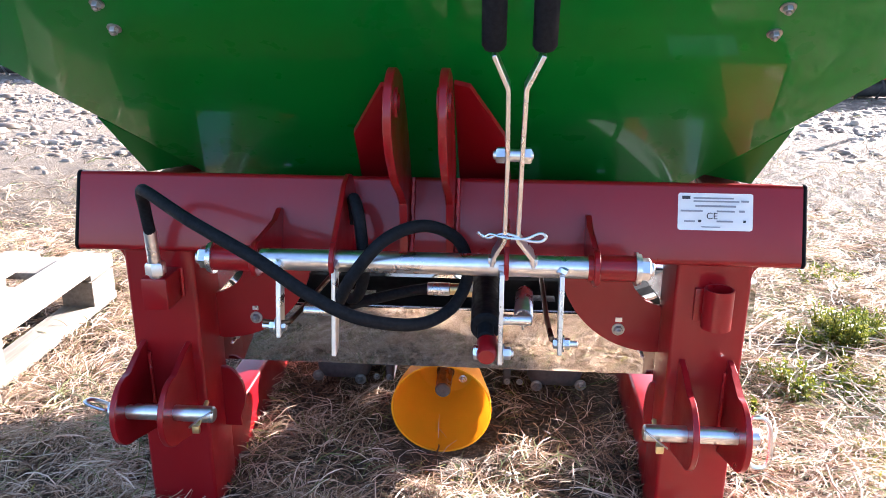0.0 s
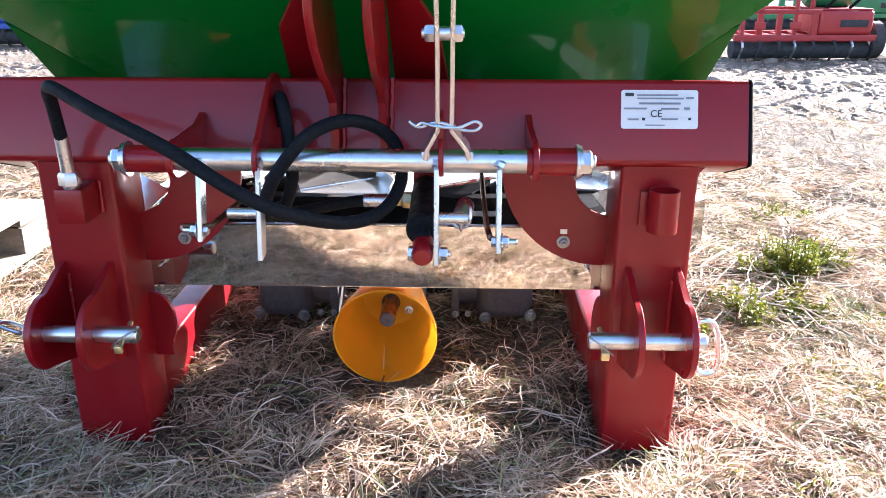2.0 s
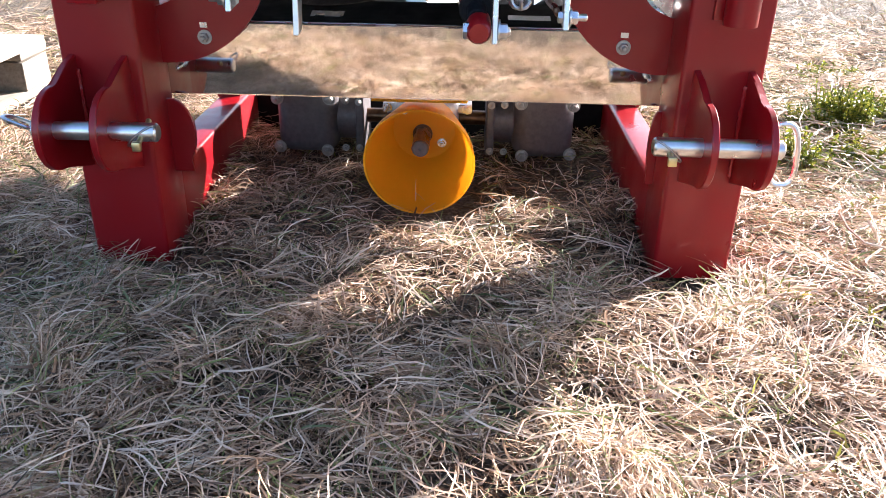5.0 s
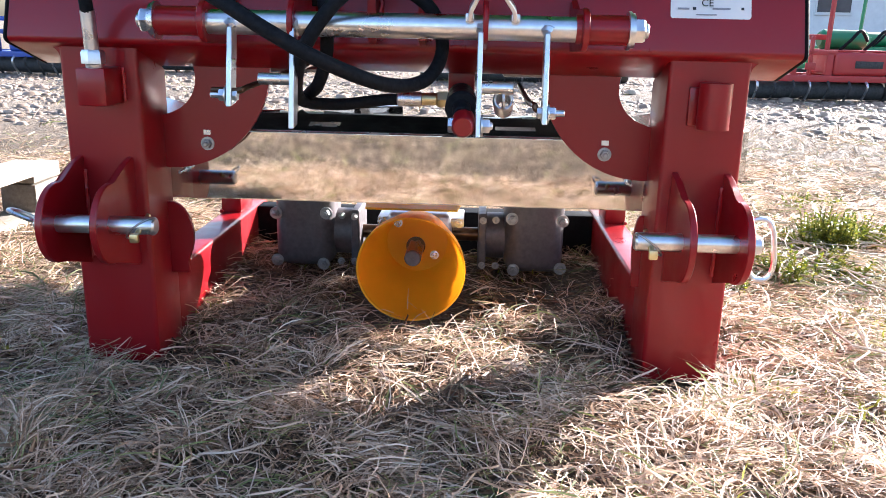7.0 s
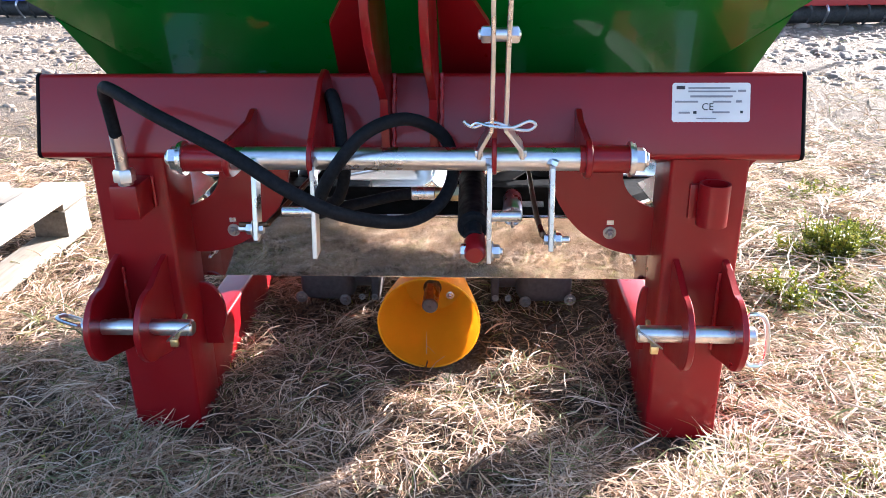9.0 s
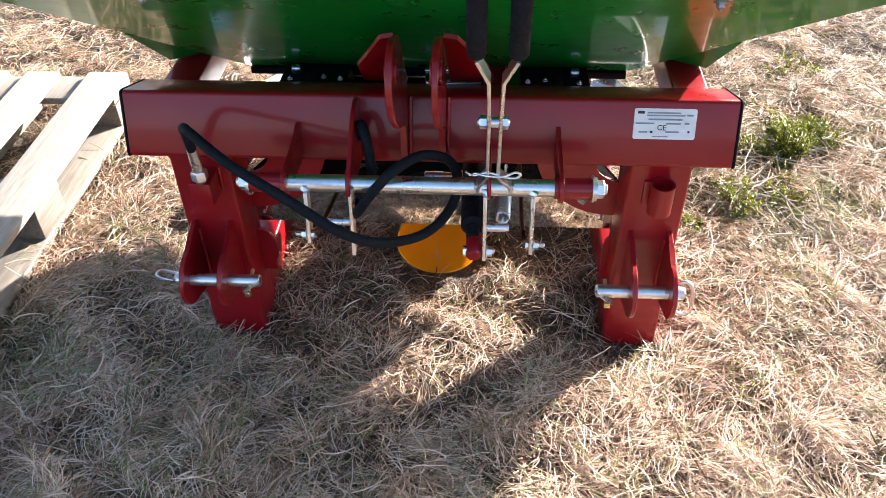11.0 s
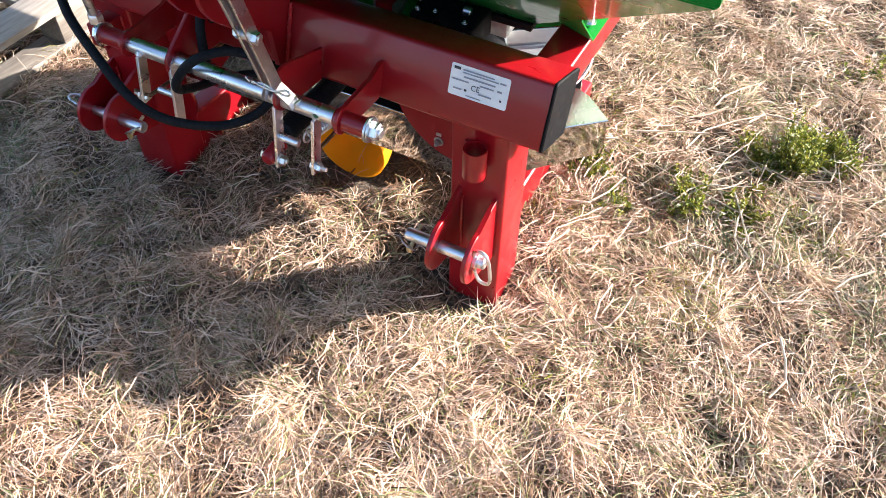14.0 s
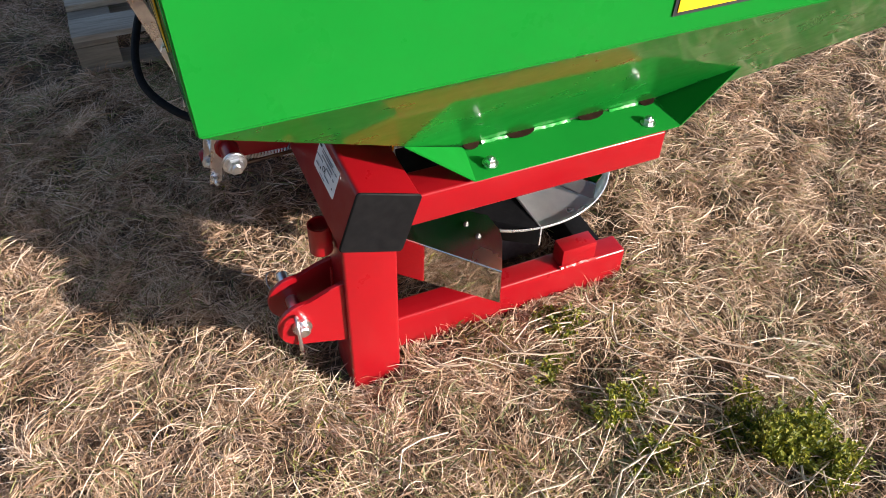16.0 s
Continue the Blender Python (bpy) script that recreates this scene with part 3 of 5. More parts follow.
lever(0.208, 0.412, extra_fourth)

# hydraulic cylinder behind the third lever
cyl = part("hydraulic_cylinder", join(rod((0.098, -0.150, 0.424), (0.092, 0.130, 0.418), 0.0235, 20, 0.004), rod((0.099, -0.175, 0.416), (0.098, -0.150, 0.424), 0.013)), RUBBER, spreader, "black hydraulic cylinder with a red rod end")
part("rod_end", lathe((0.101, -0.215, 0.405), (0, 1, 0.12), ((0, 0), (0, 0.012), (0.006, 0.0155), (0.05, 0.0155), (0.05, 0)), 18), RED, cyl, "red rod end")
port = join(hexagon((0.072, 0.02, 0.421), (-1, 0, 0), 0.014, 0.016), rod((0.056, 0.02, 0.421), (0.022, 0.02, 0.420), 0.010))
part("cylinder_port", port, BRASS, cyl, "yellow zinc port fitting")
part("cylinder_base", box(0.070, 0.115, 0.105, 0.135, 0.425, 0.47, 0.003), RED, cyl)

# return spring
spring_a, spring_b = Vector((0.155, -0.156, 0.439)), Vector((0.163, 0.070, 0.402))
axis = (spring_b - spring_a).normalized()
su, sv, _ = frame_of(axis)
coil = []
TURNS = 25
for k in range(0, TURNS * 12):
    q = k / (TURNS * 12)
    coil.append(spring_a.lerp(spring_b, 0.09 + 0.80 * q) + (su * math.cos(k / 12 * 2 * math.pi) + sv * math.sin(k / 12 * 2 * math.pi)) * 0.0128)
spring = part("return_spring", sweep(coil, 0.0026, 6), ZINC, spreader, "zinc coil return spring")
part("spring_hook", sweep([spring_a.lerp(spring_b, 0.09) + axis * (-0.010 + 0.013 * math.cos(2 * math.pi * k / 18)) + sv * 0.013 * math.sin(2 * math.pi * k / 18) for k in range(18)], 0.0024, 6, closed=True), ZINC, spring)
part("spring_eye", sweep([spring_a.lerp(spring_b, 0.88), spring_b + axis * 0.03], 0.0035, 8), ZINC, spring)

# hand levers with black grips
for side, xs in ((-1, (0.106, 0.108, 0.123, 0.124, 0.122, 0.103)), (1, (0.166, 0.163, 0.142, 0.143, 0.145, 0.165))):
    zs = (0.542, 0.556, 0.585, 0.70, 0.805, 0.848)
    ys = [SHAFT_Y - 0.014 - (z - SHAFT_Z) * 0.30 for z in zs]
    handle = part("hand_lever", strap([Vector(p) for p in zip(xs, ys, zs)], (0, 1, 0.30), 0.026, 0.006), ZINC, spreader, "zinc flat-bar hand lever with a black foam grip")
    d = Vector((0, -0.30, 1)).normalized()
    g0 = Vector((xs[-1], ys[-1], zs[-1])) + d * 0.004
    part("grip", lathe(g0, d, ((0, 0), (0, 0.012), (0.006, 0.0155), (0.14, 0.0155), (0.15, 0.011), (0.152, 0)), 18), RUBBER, handle, "black foam grip")
    part("lever_foot", box(*sorted((xs[0] - 0.006, xs[0] + 0.006)), SHAFT_Y - 0.022, SHAFT_Y - 0.002, SHAFT_Z + 0.008, SHAFT_Z + 0.018, 0.002), ZINC, handle)
py = SHAFT_Y - 0.014 - 0.178 * 0.30
pivot = join(hexagon((0.120, py, 0.711), (-1, 0, 0), 0.0115, 0.012), hexagon((0.146, py, 0.711), (1, 0, 0), 0.0115, 0.010))
join(pivot, rod((0.12, py, 0.711), (0.147, py, 0.711), 0.009))
join(pivot, rod((0.104, py, 0.711), (0.158, py, 0.711), 0.006))
part("lever_pivot", pivot, ZINC, spreader, "zinc bolt through both hand levers")
cz, cy = 0.590, SHAFT_Y - 0.044
clip = [(0.085, cy, cz + 0.006), (0.094, cy, cz - 0.001), (0.103, cy - 0.002, cz + 0.004), (0.120, cy - 0.003, cz), (0.150, cy - 0.002, cz - 0.002), (0.172, cy, cz + 0.006), (0.181, cy, cz + 0.001), (0.172, cy, cz - 0.006), (0.150, cy, cz - 0.004), (0.133, cy, cz + 0.003), (0.118, cy, cz + 0.004), (0.100, cy, cz - 0.002), (0.090, cy, cz + 0.002)]
part("spring_clip", sweep(smooth_path(clip, 6), 0.0022, 8), ZINC, spreader, "bent wire spring clip")

# hydraulic hoses
fit = rod((-0.452, -0.070, 0.460), (-0.452, -0.072, 0.470), 0.012)
join(fit, hexagon((-0.452, -0.072, 0.468), (0, 0, 1), 0.017, 0.020))
join(fit, rod((-0.452, -0.074, 0.487), (-0.451, -0.080, 0.545), 0.0105))
loop = [(-0.451, -0.080, 0.540), (-0.447, -0.098, 0.590), (-0.434, -0.130, 0.623), (-0.408, -0.160, 0.628), (-0.326, -0.222, 0.607), (-0.217, -0.270, 0.568), (-0.136, -0.292, 0.524), (-0.070, -0.280, 0.488), (0.002, -0.222, 0.458), (0.048, -0.160, 0.462), (0.068, -0.118, 0.500), (0.053, -0.116, 0.553), (0.004, -0.145, 0.584), (-0.048, -0.190, 0.576), (-0.092, -0.205, 0.529), (-0.118, -0.190, 0.482), (-0.138, -0.120, 0.435), (-0.130, -0.060, 0.418), (-0.090, -0.010, 0.412), (-0.03, 0.016, 0.418), (0.005, 0.020, 0.420)]
hose = part("hydraulic_hose", sweep(smooth_path(loop, 8), 0.0095, 12), RUBBER, spreader, "black rubber hydraulic hose in a loop")
part("hose_fitting", fit, ZINC, hose, "zinc hose fitting")
part("ferrule", rod((-0.008, 0.020, 0.420), (0.032, 0.020, 0.420), 0.0115), ZINC, hose, "zinc ferrule")
second = [(-0.124, -0.050, 0.560), (-0.120, -0.062, 0.592), (-0.113, -0.082, 0.606), (-0.103, -0.106, 0.590), (-0.096, -0.120, 0.548), (-0.094, -0.122, 0.495), (-0.110, -0.100, 0.450), (-0.135, -0.060, 0.428)]
part("hydraulic_hose", sweep(smooth_path(second, 8), 0.0095, 12), RUBBER, spreader, "black hose bent down beside the guide plate")

# stainless guard across the machine
guard_front = sheet([(-0.425, 0.092, 0.236), (0.425, 0.092, 0.236), (0.425, 0.092, 0.352), (-0.425, 0.092, 0.352)], 0.003)
guard = part("guard_plate", guard_front, STAINLESS, spreader, "mirror-like stainless guard plate")
# black colour stands for the dark hopper mirrored in this strip
part("guard_top", sheet([(-0.425, 0.0935, 0.3525), (0.425, 0.0935, 0.3525), (0.36, 0.200, 0.372), (-0.36, 0.200, 0.372)], 0.002), PLASTIC, guard, "strip behind the guard, blackened for the hopper's dark reflection")
for xa, xb in ((-0.172, -0.118), (0.152, 0.222)):
    part("strip_slot", sheet([(xa, 0.122, 0.3605), (xb, 0.122, 0.3605), (xb, 0.142, 0.3645), (xa, 0.142, 0.3645)], 0.0015), BRUSHED, guard, "bright slot in the black strip")
# bright rod added to draw the highlight on the guard's upper fold
part("guard_edge", sweep([(-0.425, 0.0925, 0.3545), (0.425, 0.0925, 0.3545)], 0.0016, 6), BRUSHED, guard, "thin rod for the highlight on the folded edge")
part("guard_lip", sheet([(-0.425, 0.093, 0.2355), (0.425, 0.093, 0.2355), (0.425, 0.115, 0.234), (-0.425, 0.115, 0.234)], -0.002), STAINLESS, guard)
for side in (-1, 1):
    a = [(side * 0.428, 0.094, 0.238), (side * 0.638, 0.285, 0.262), (side * 0.637, 0.283, 0.353), (side * 0.428, 0.094, 0.354)]
    wing = part("guard_wing", sheet(a if side > 0 else a[::-1], 0.002), STAINLESS, guard, "folded stainless guard wing")
    b = [(side * 0.428, 0.0945, 0.3555), (side * 0.637, 0.2835, 0.3545), (side * 0.598, 0.302, 0.372), (side * 0.578, 0.312, 0.379), (side * 0.552, 0.318, 0.384), (side * 0.505, 0.312, 0.388), (side * 0.400, 0.200, 0.382)]
    part("wing_top", sheet(b if side > 0 else b[::-1], 0.002), SATIN, wing)
    part("wing_fold", sweep([Vector(b[0]), Vector(b[1])], 0.0018, 6), BRUSHED, wing)
    for q in ((0.545, 0.272, 0.3775), (0.505, 0.262, 0.3800)):
        part("wing_bolt", bolt((side * q[0], q[1], q[2]), (side * 0.1, 0.1, 1), 0.0045, 0.003), DULL_ZINC, wing)
    part("guard_bolt", bolt((side * 0.38, 0.0918, 0.285), (0, -1, 0), 0.006, 0.03), ZINC, guard)

# power take-off: yellow cone, splined shaft and gearboxes
AX = 0.084
cone = part("shaft_cone", lathe((0.003, 0.200, AX - 0.004), (0, 1, 0.06), ((0, 0.1055), (0.03, 0.103), (0.175, 0.070), (0.180, 0.066), (0.180, 0.008), (0.176, 0.008), (0.176, 0.064), (0.172, 0.067), (0.03, 0.0995), (0.001, 0.1020), (0, 0.1055)), 44), YELLOW, spreader, "yellow plastic shaft guard cone")
for bx, bz in ((-0.038, 0.040), (0.040, -0.028)):
    part("cone_bolt", bolt((bx, 0.374, AX + 0.008 + bz), (0, -1, 0), 0.0065, 0.005), ZINC, cone)
prof = []
for k in range(24):
    r = 0.0175 if k % 4 < 2 else 0.0145
    a = 2 * math.pi * k / 24
    prof.append((r * math.cos(a), AX - 0.004 + r * math.sin(a)))
splined = part("splined_shaft", prism(prof, "y", 0.286, 0.42, 0.001), OILED, spreader, "brown oiled splined drive shaft")
part("shaft_end", lathe((0, 0.286, AX - 0.004), (0, -1, 0), ((0, 0.0172), (0.0015, 0.0165), (0.004, 0.0148), (0.004, 0.0035), (0.0005, 0.0)), 24), CAST, splined, "grey machined shaft end")
part("shaft_opening", lathe((0, 0.3745, AX - 0.002), (0, -1, 0), ((0, 0.0), (0.0, 0.0205), (0.003, 0.0205), (0.003, 0.0))), STEEL, cone, "dark opening round the shaft")
part("cone_plate", prism([(-0.085, 0.205), (0.090, 0.205), (0.105, 0.36), (-0.10, 0.36)], "z", 0.196, 0.200), YELLOW, cone, "flat yellow guard flap")
mid = box(-0.062, 0.072, 0.385, 0.53, 0.03, 0.150, 0.012)
join(mid, box(-0.085, 0.100, 0.400, 0.50, 0.118, 0.138, 0.004))
gearbox = part("gearbox", mid, ALLOY, spreader, "alloy centre gearbox")
part("shaft_collar", rod((0, 0.3865, AX - 0.004), (0, 0.394, AX - 0.004), 0.045, 24), PLASTIC, gearbox)
for bx in (-0.075, -0.045, 0.055, 0.090):
    part("gearbox_bolt", bolt((bx, 0.400, 0.128), (0, -1, 0), 0.007, 0.002), ZINC, gearbox)
for side in (-1, 1):
    g = box(*mirror(side, 0.190, 0.322), 0.450, 0.590, 0.004, 0.200, 0.030)
    join(g, rod((side * 0.140, 0.52, 0.075), (side * 0.20, 0.52, 0.075), 0.052, 24, 0.005))
    join(g, box(*mirror(side, 0.132, 0.150), 0.452, 0.585, 0.010, 0.138, 0.004))
    join(g, lathe((side * 0.256, 0.50, 0.13), (0, 0, 1), ((0, 0.05), (0.02, 0.045), (0.05, 0.03), (0.168, 0.022), (0.168, 0)), 20))
    side_box = part("gearbox", g, CAST, spreader, "grey cast side gearbox")
    part("drive_shaft", rod((side * 0.06, 0.52, 0.075), (side * 0.145, 0.52, 0.075), 0.016), STEEL, side_box)
    for bx, bz in ((0.316, 0.020), (0.212, 0.014), (0.316, 0.128), (0.205, 0.130), (0.142, 0.124), (0.170, 0.126), (0.142, 0.022), (0.172, 0.022)):
        big = bx > 0.2
        part("gearbox_bolt", bolt((side * bx, 0.449, bz), (0, -1, 0), 0.0095 if big else 0.0055, 0.005), DULL_ZINC, side_box)
    # spreading disc
    disc = part("spreading_disc", lathe((side * 0.258, 0.470, 0.300), (0, 0, 1), ((0, 0), (0, 0.240), (0.008, 0.255), (0.020, 0.2595), (0.023, 0.2625), (0.0215, 0.2650), (0.018, 0.2640), (0.018, 0.2585), (0.010, 0.2525), (0.004, 0.239), (0.004, 0)), 72), DISC, spreader, "brushed stainless spreading disc with a rolled rim")
    end = part("disc_guard", sheet([(side * 0.30, 0.432, 0.266), (side * 0.500, 0.432, 0.262), (side * 0.521, 0.440, 0.270), (side * 0.521, 0.440, 0.320), (side * 0.30, 0.428, 0.334)], 0.003), STAINLESS, disc, "upright stainless guard strip")
    # added black plate, in place of shade on the disc's front part
    shade_outline = [(side * p[0], p[1]) for p in ((0.130, 0.238), (0.300, 0.228), (0.400, 0.300), (0.470, 0.360), (0.522, 0.4385), (0.300, 0.4275), (0.130, 0.405))]
    part("disc_shade_plate", prism(shade_outline, "z", 0.268, 0.322, 0.002), PLASTIC, disc, "black plate standing for the shaded front of the disc")
    part("guard_edge", sweep([(side * 0.30, 0.4295, 0.3355), (side * 0.521, 0.4410, 0.3215), (side * 0.521, 0.4405, 0.270)], 0.0026, 6), DISC, end)
    for a in (35, 215):
        c, s = math.cos(radians(a)), math.sin(radians(a))
        p0, p1 = Vector((side * 0.258 + 0.05 * c, 0.47 + 0.05 * s, 0.306)), Vector((side * 0.258 + 0.25 * c, 0.47 + 0.25 * s, 0.306))
        v = sheet([p0, p1, p1 + Vector((0, 0, 0.045)), p0 + Vector((0, 0, 0.045))], 0.003)
        join(v, sheet([p0 + Vector((0, 0, 0.045)), p1 + Vector((0, 0, 0.045)), p1 + Vector((-s * 0.03, c * 0.03, 0.05)), p0 + Vector((-s * 0.03, c * 0.03, 0.05))], 0.003))
        part("vane", v, STAINLESS, disc, "stainless throwing vane")
    part("disc_hub", lathe((side * 0.258, 0.470, 0.304), (0, 0, 1), ((0, 0.05), (0.02, 0.045), (0.05, 0.0)), 24), PLASTIC, disc)
    # dosing chute below the hopper
    ch = box(*mirror(side, 0.17, 0.36), 0.34, 0.52, 0.44, 0.515, 0.002)
    chute = part("dosing_chute", ch, DULL_ZINC, spreader, "folded stainless dosing chute")
    part("dosing_slide", sheet([(side * 0.12, 0.22, 0.452), (side * 0.315, 0.22, 0.452), (side * 0.315, 0.36, 0.470), (side * 0.12, 0.36, 0.470)], 0.003), DULL_ZINC, chute, "stainless dosing slide")
    part("slide_bolt", bolt((side * 0.30, 0.25, 0.459), (0, 0, 1), 0.008, 0.01), ZINC, chute)

# black tray in front of the hopper's foot, with stops and actuators
part("dosing_tray", sheet([(-0.190, 0.165, 0.486), (0.190, 0.165, 0.486), (0.190, 0.298, 0.498), (-0.190, 0.298, 0.498)], 0.002), PLASTIC, spreader, "black tray under the hopper")
stop = part("tray_stop", box(0.112, 0.156, 0.195, 0.285, 0.498, 0.540, 0.003), RED, spreader, "small red stop")
for xa in (0.1090, 0.1565):
    part("stop_cheek", box(xa, xa + 0.0025, 0.190, 0.288, 0.496, 0.546, 0.0008), DULL_ZINC, stop, "bright edge of the stop")
part("slide_plate", sheet([(0.162, 0.205, 0.516), (0.190, 0.206, 0.517), (0.190, 0.272, 0.546), (0.162, 0.272, 0.545)], 0.002), STAINLESS, spreader, "short stainless slide")
part("slide_plate", sheet([(-0.020, 0.195, 0.512), (0.105, 0.197, 0.516), (0.105, 0.268, 0.550), (-0.020, 0.268, 0.546)], 0.002), STAINLESS, spreader, "short stainless slide")
part("push_rod", rod((-0.020, 0.232, 0.553), (0.109, 0.232, 0.557), 0.006), ZINC, spreader, "thin zinc push rod")
for side in (-1, 1):
    act = part("actuator", box(*mirror(side, 0.192, 0.342), 0.198, 0.300, 0.470, 0.538, 0.008), PLASTIC, spreader, "black actuator housing")
    part("actuator_cap", rod((side * 0.268, 0.190, 0.530), (side * 0.268, 0.236, 0.530), 0.017, 20, 0.004), PLASTIC, act)
    part("actuator_roller", rod((side * 0.300, 0.245, 0.546), (side * 0.318, 0.245, 0.546), 0.010), ZINC, act, "bright zinc roller")
    for bx, by in ((0.206, 0.214), (0.244, 0.222), (0.318, 0.212)):
        part("actuator_screw", bolt((side * bx, by, 0.5382), (0, 0, 1), 0.0045, 0.003), ZINC, act)
    part("actuator_cable", sweep(smooth_path([(side * 0.322, 0.200, 0.520), (side * 0.334, 0.168, 0.535), (side * 0.346, 0.150, 0.500), (side * 0.350, 0.160, 0.440)], 6), 0.006, 8), RUBBER, act, "black cable")
# added black sheet: darkens the shaded hopper underside and what mirrors it
part("underside_shade_plate", box(-0.432, 0.432, 0.303, 0.648, 0.500, 0.517, 0.002), PLASTIC, spreader, "black plate added to darken the hopper's underside")

# ---- hopper ----
HX, HF, HR, HZ, HT = 0.856, -0.256, 1.41, 0.986, 1.36
BX, BF, BR, BZ = 0.439, 0.308, 0.846, 0.520


def hopper_shell():
    bm = bmesh.new()

    def ring(x, f, r, z):
        return [bm.verts.new(p) for p in ((-x, f, z), (x, f, z), (x, r, z), (-x, r, z))]

    rows = [ring(BX, BF, BR, BZ), ring(HX, HF, HR, HZ), ring(HX + 0.012, HF - 0.012, HR + 0.012, HT)]
    inner = [ring(HX + 0.009, HF - 0.009, HR + 0.009, HT - 0.001), ring(HX - 0.003, HF + 0.003, HR - 0.003, HZ + 0.001), ring(BX - 0.003, BF + 0.003, BR - 0.003, BZ + 0.003)]
    chain = rows + inner
    for a, b in zip(chain, chain[1:]):
        for k in range(4):
            j = (k + 1) % 4
            bm.faces.new((a[k], a[j], b[j], b[k]))
    bm.faces.new(rows[0][::-1])
    bm.faces.new(inner[-1])
    hips = [e for e in bm.edges if e.calc_length() > 0.05]
    bmesh.ops.bevel(bm, geom=hips, offset=0.0025, segments=2, affect="EDGES")
    return bm


hopper = part("hopper", hopper_shell(), GREEN, spreader, "large glossy green sheet-steel hopper")


def on_front(x, q, off=0.0):
    n = Vector((0, -(HZ - BZ), -(BF - HF))).normalized()
    return Vector((x, HF + (BF - HF) * q, HZ + (BZ - HZ) * q)) + n * off, n


for x0 in (-0.456, 0.488):
    for q in (0.262, 0.185):
        p, n = on_front(x0, q)
        part("hopper_bolt", bolt(p, n, 0.0074, 0.004), DULL_ZINC, hopper, "zinc bolt and nut")

# side brackets between hopper and arms
for side in (-1, 1):
    def P(x, y, z):
        return (side * x, y, z)

    fold_a, fold_b = (0.502, 0.250, 0.585), (0.502, 0.690, 0.590)
    tip_a, tip_b = (0.602, 0.090, 0.702), (0.592, 0.822, 0.706)
    lo_a, lo_b = (0.588, 0.236, 0.571), (0.588, 0.698, 0.576)

    def face(*ps):
        pts = [P(*p) for p in ps]
        return sheet(pts if side > 0 else pts[::-1], -0.003)

    br = part("hopper_bracket", face(lo_a, lo_b, fold_b, fold_a), GREEN_SATIN, hopper, "green folded hopper bracket with weld slots")
    part("bracket_end", face(lo_a, fold_a, tip_a), GREEN_SATIN, br)
    part("bracket_end", face(fold_b, lo_b, tip_b), GREEN_SATIN, br)
    for y in (0.279, 0.636):
        part("bracket_bolt", bolt(P(0.560, y, 0.579), (0, 0, 1), 0.011, 0.004), ZINC, br, "zinc bolt and nut")
    for ya, yb in ((0.285, 0.345), (0.395, 0.485), (0.575, 0.645)):
        part("weld_bead", bead(P(0.503, ya, 0.588), P(0.503, yb, 0.589), 0.0055, int(ya * 1000)), WELD_GREEN, br)
    for y, ln in ((0.262, 0.017), (0.370, 0.030), (0.530, 0.030), (0.665, 0.018)):
        ex, ez = Vector((side * 0.62, 0, 0.62)).normalized(), Vector((side * -0.62, 0, 0.62)).normalized()
        c = Vector(P(0.5035, y, 0.5900)) + ex * 0.0065
        ring = [c + Vector((0, 1, 0)) * ln * math.cos(radians(q)) + ez * 0.011 * math.sin(radians(q)) for q in range(0, 360, 24)]
        part("weld_slot", sheet(ring if side < 0 else ring[::-1], 0.001), HOLE, br, "dark oval weld slot")

# stickers
STX = 0.768
sticker = part("warning_sticker", sheet([(0.610, HF - 0.0030, 1.050), (STX, HF - 0.0030, 1.050), (STX, HF - 0.0065, 1.150), (0.610, HF - 0.0065, 1.150)], 0.001), DECAL_YELLOW, hopper, "yellow warning sticker with black letters")
text_mesh("USTA.", 0.021, basis((0.702, HF - 0.0060, 1.060), (1, 0, 0), (0, -0.032, 1)), INK, "print_letters", sticker)
for xa, xb, z in ((0.620, 0.694, 1.061), (0.630, 0.758, 1.087), (0.620, 0.745, 1.113)):
    part("print_bar", sheet([(xa, HF - 0.0064, z), (xb, HF - 0.0064, z), (xb, HF - 0.0069, z + 0.014), (xa, HF - 0.0069, z + 0.014)], 0.0003), INK, sticker)
side_label = part("warning_sticker", sheet([(HX + 0.0018, 0.375, 1.016), (HX + 0.0018, 0.70, 1.016), (HX + 0.0062, 0.70, 1.15), (HX + 0.0062, 0.375, 1.15)], 0.0012), INK, hopper, "yellow sticker with a black border")
part("print_field", sheet([(HX + 0.0035, 0.381, 1.022), (HX + 0.0035, 0.694, 1.022), (HX + 0.0077, 0.694, 1.144), (HX + 0.0077, 0.381, 1.144)], 0.0012), DECAL_YELLOW, side_label)


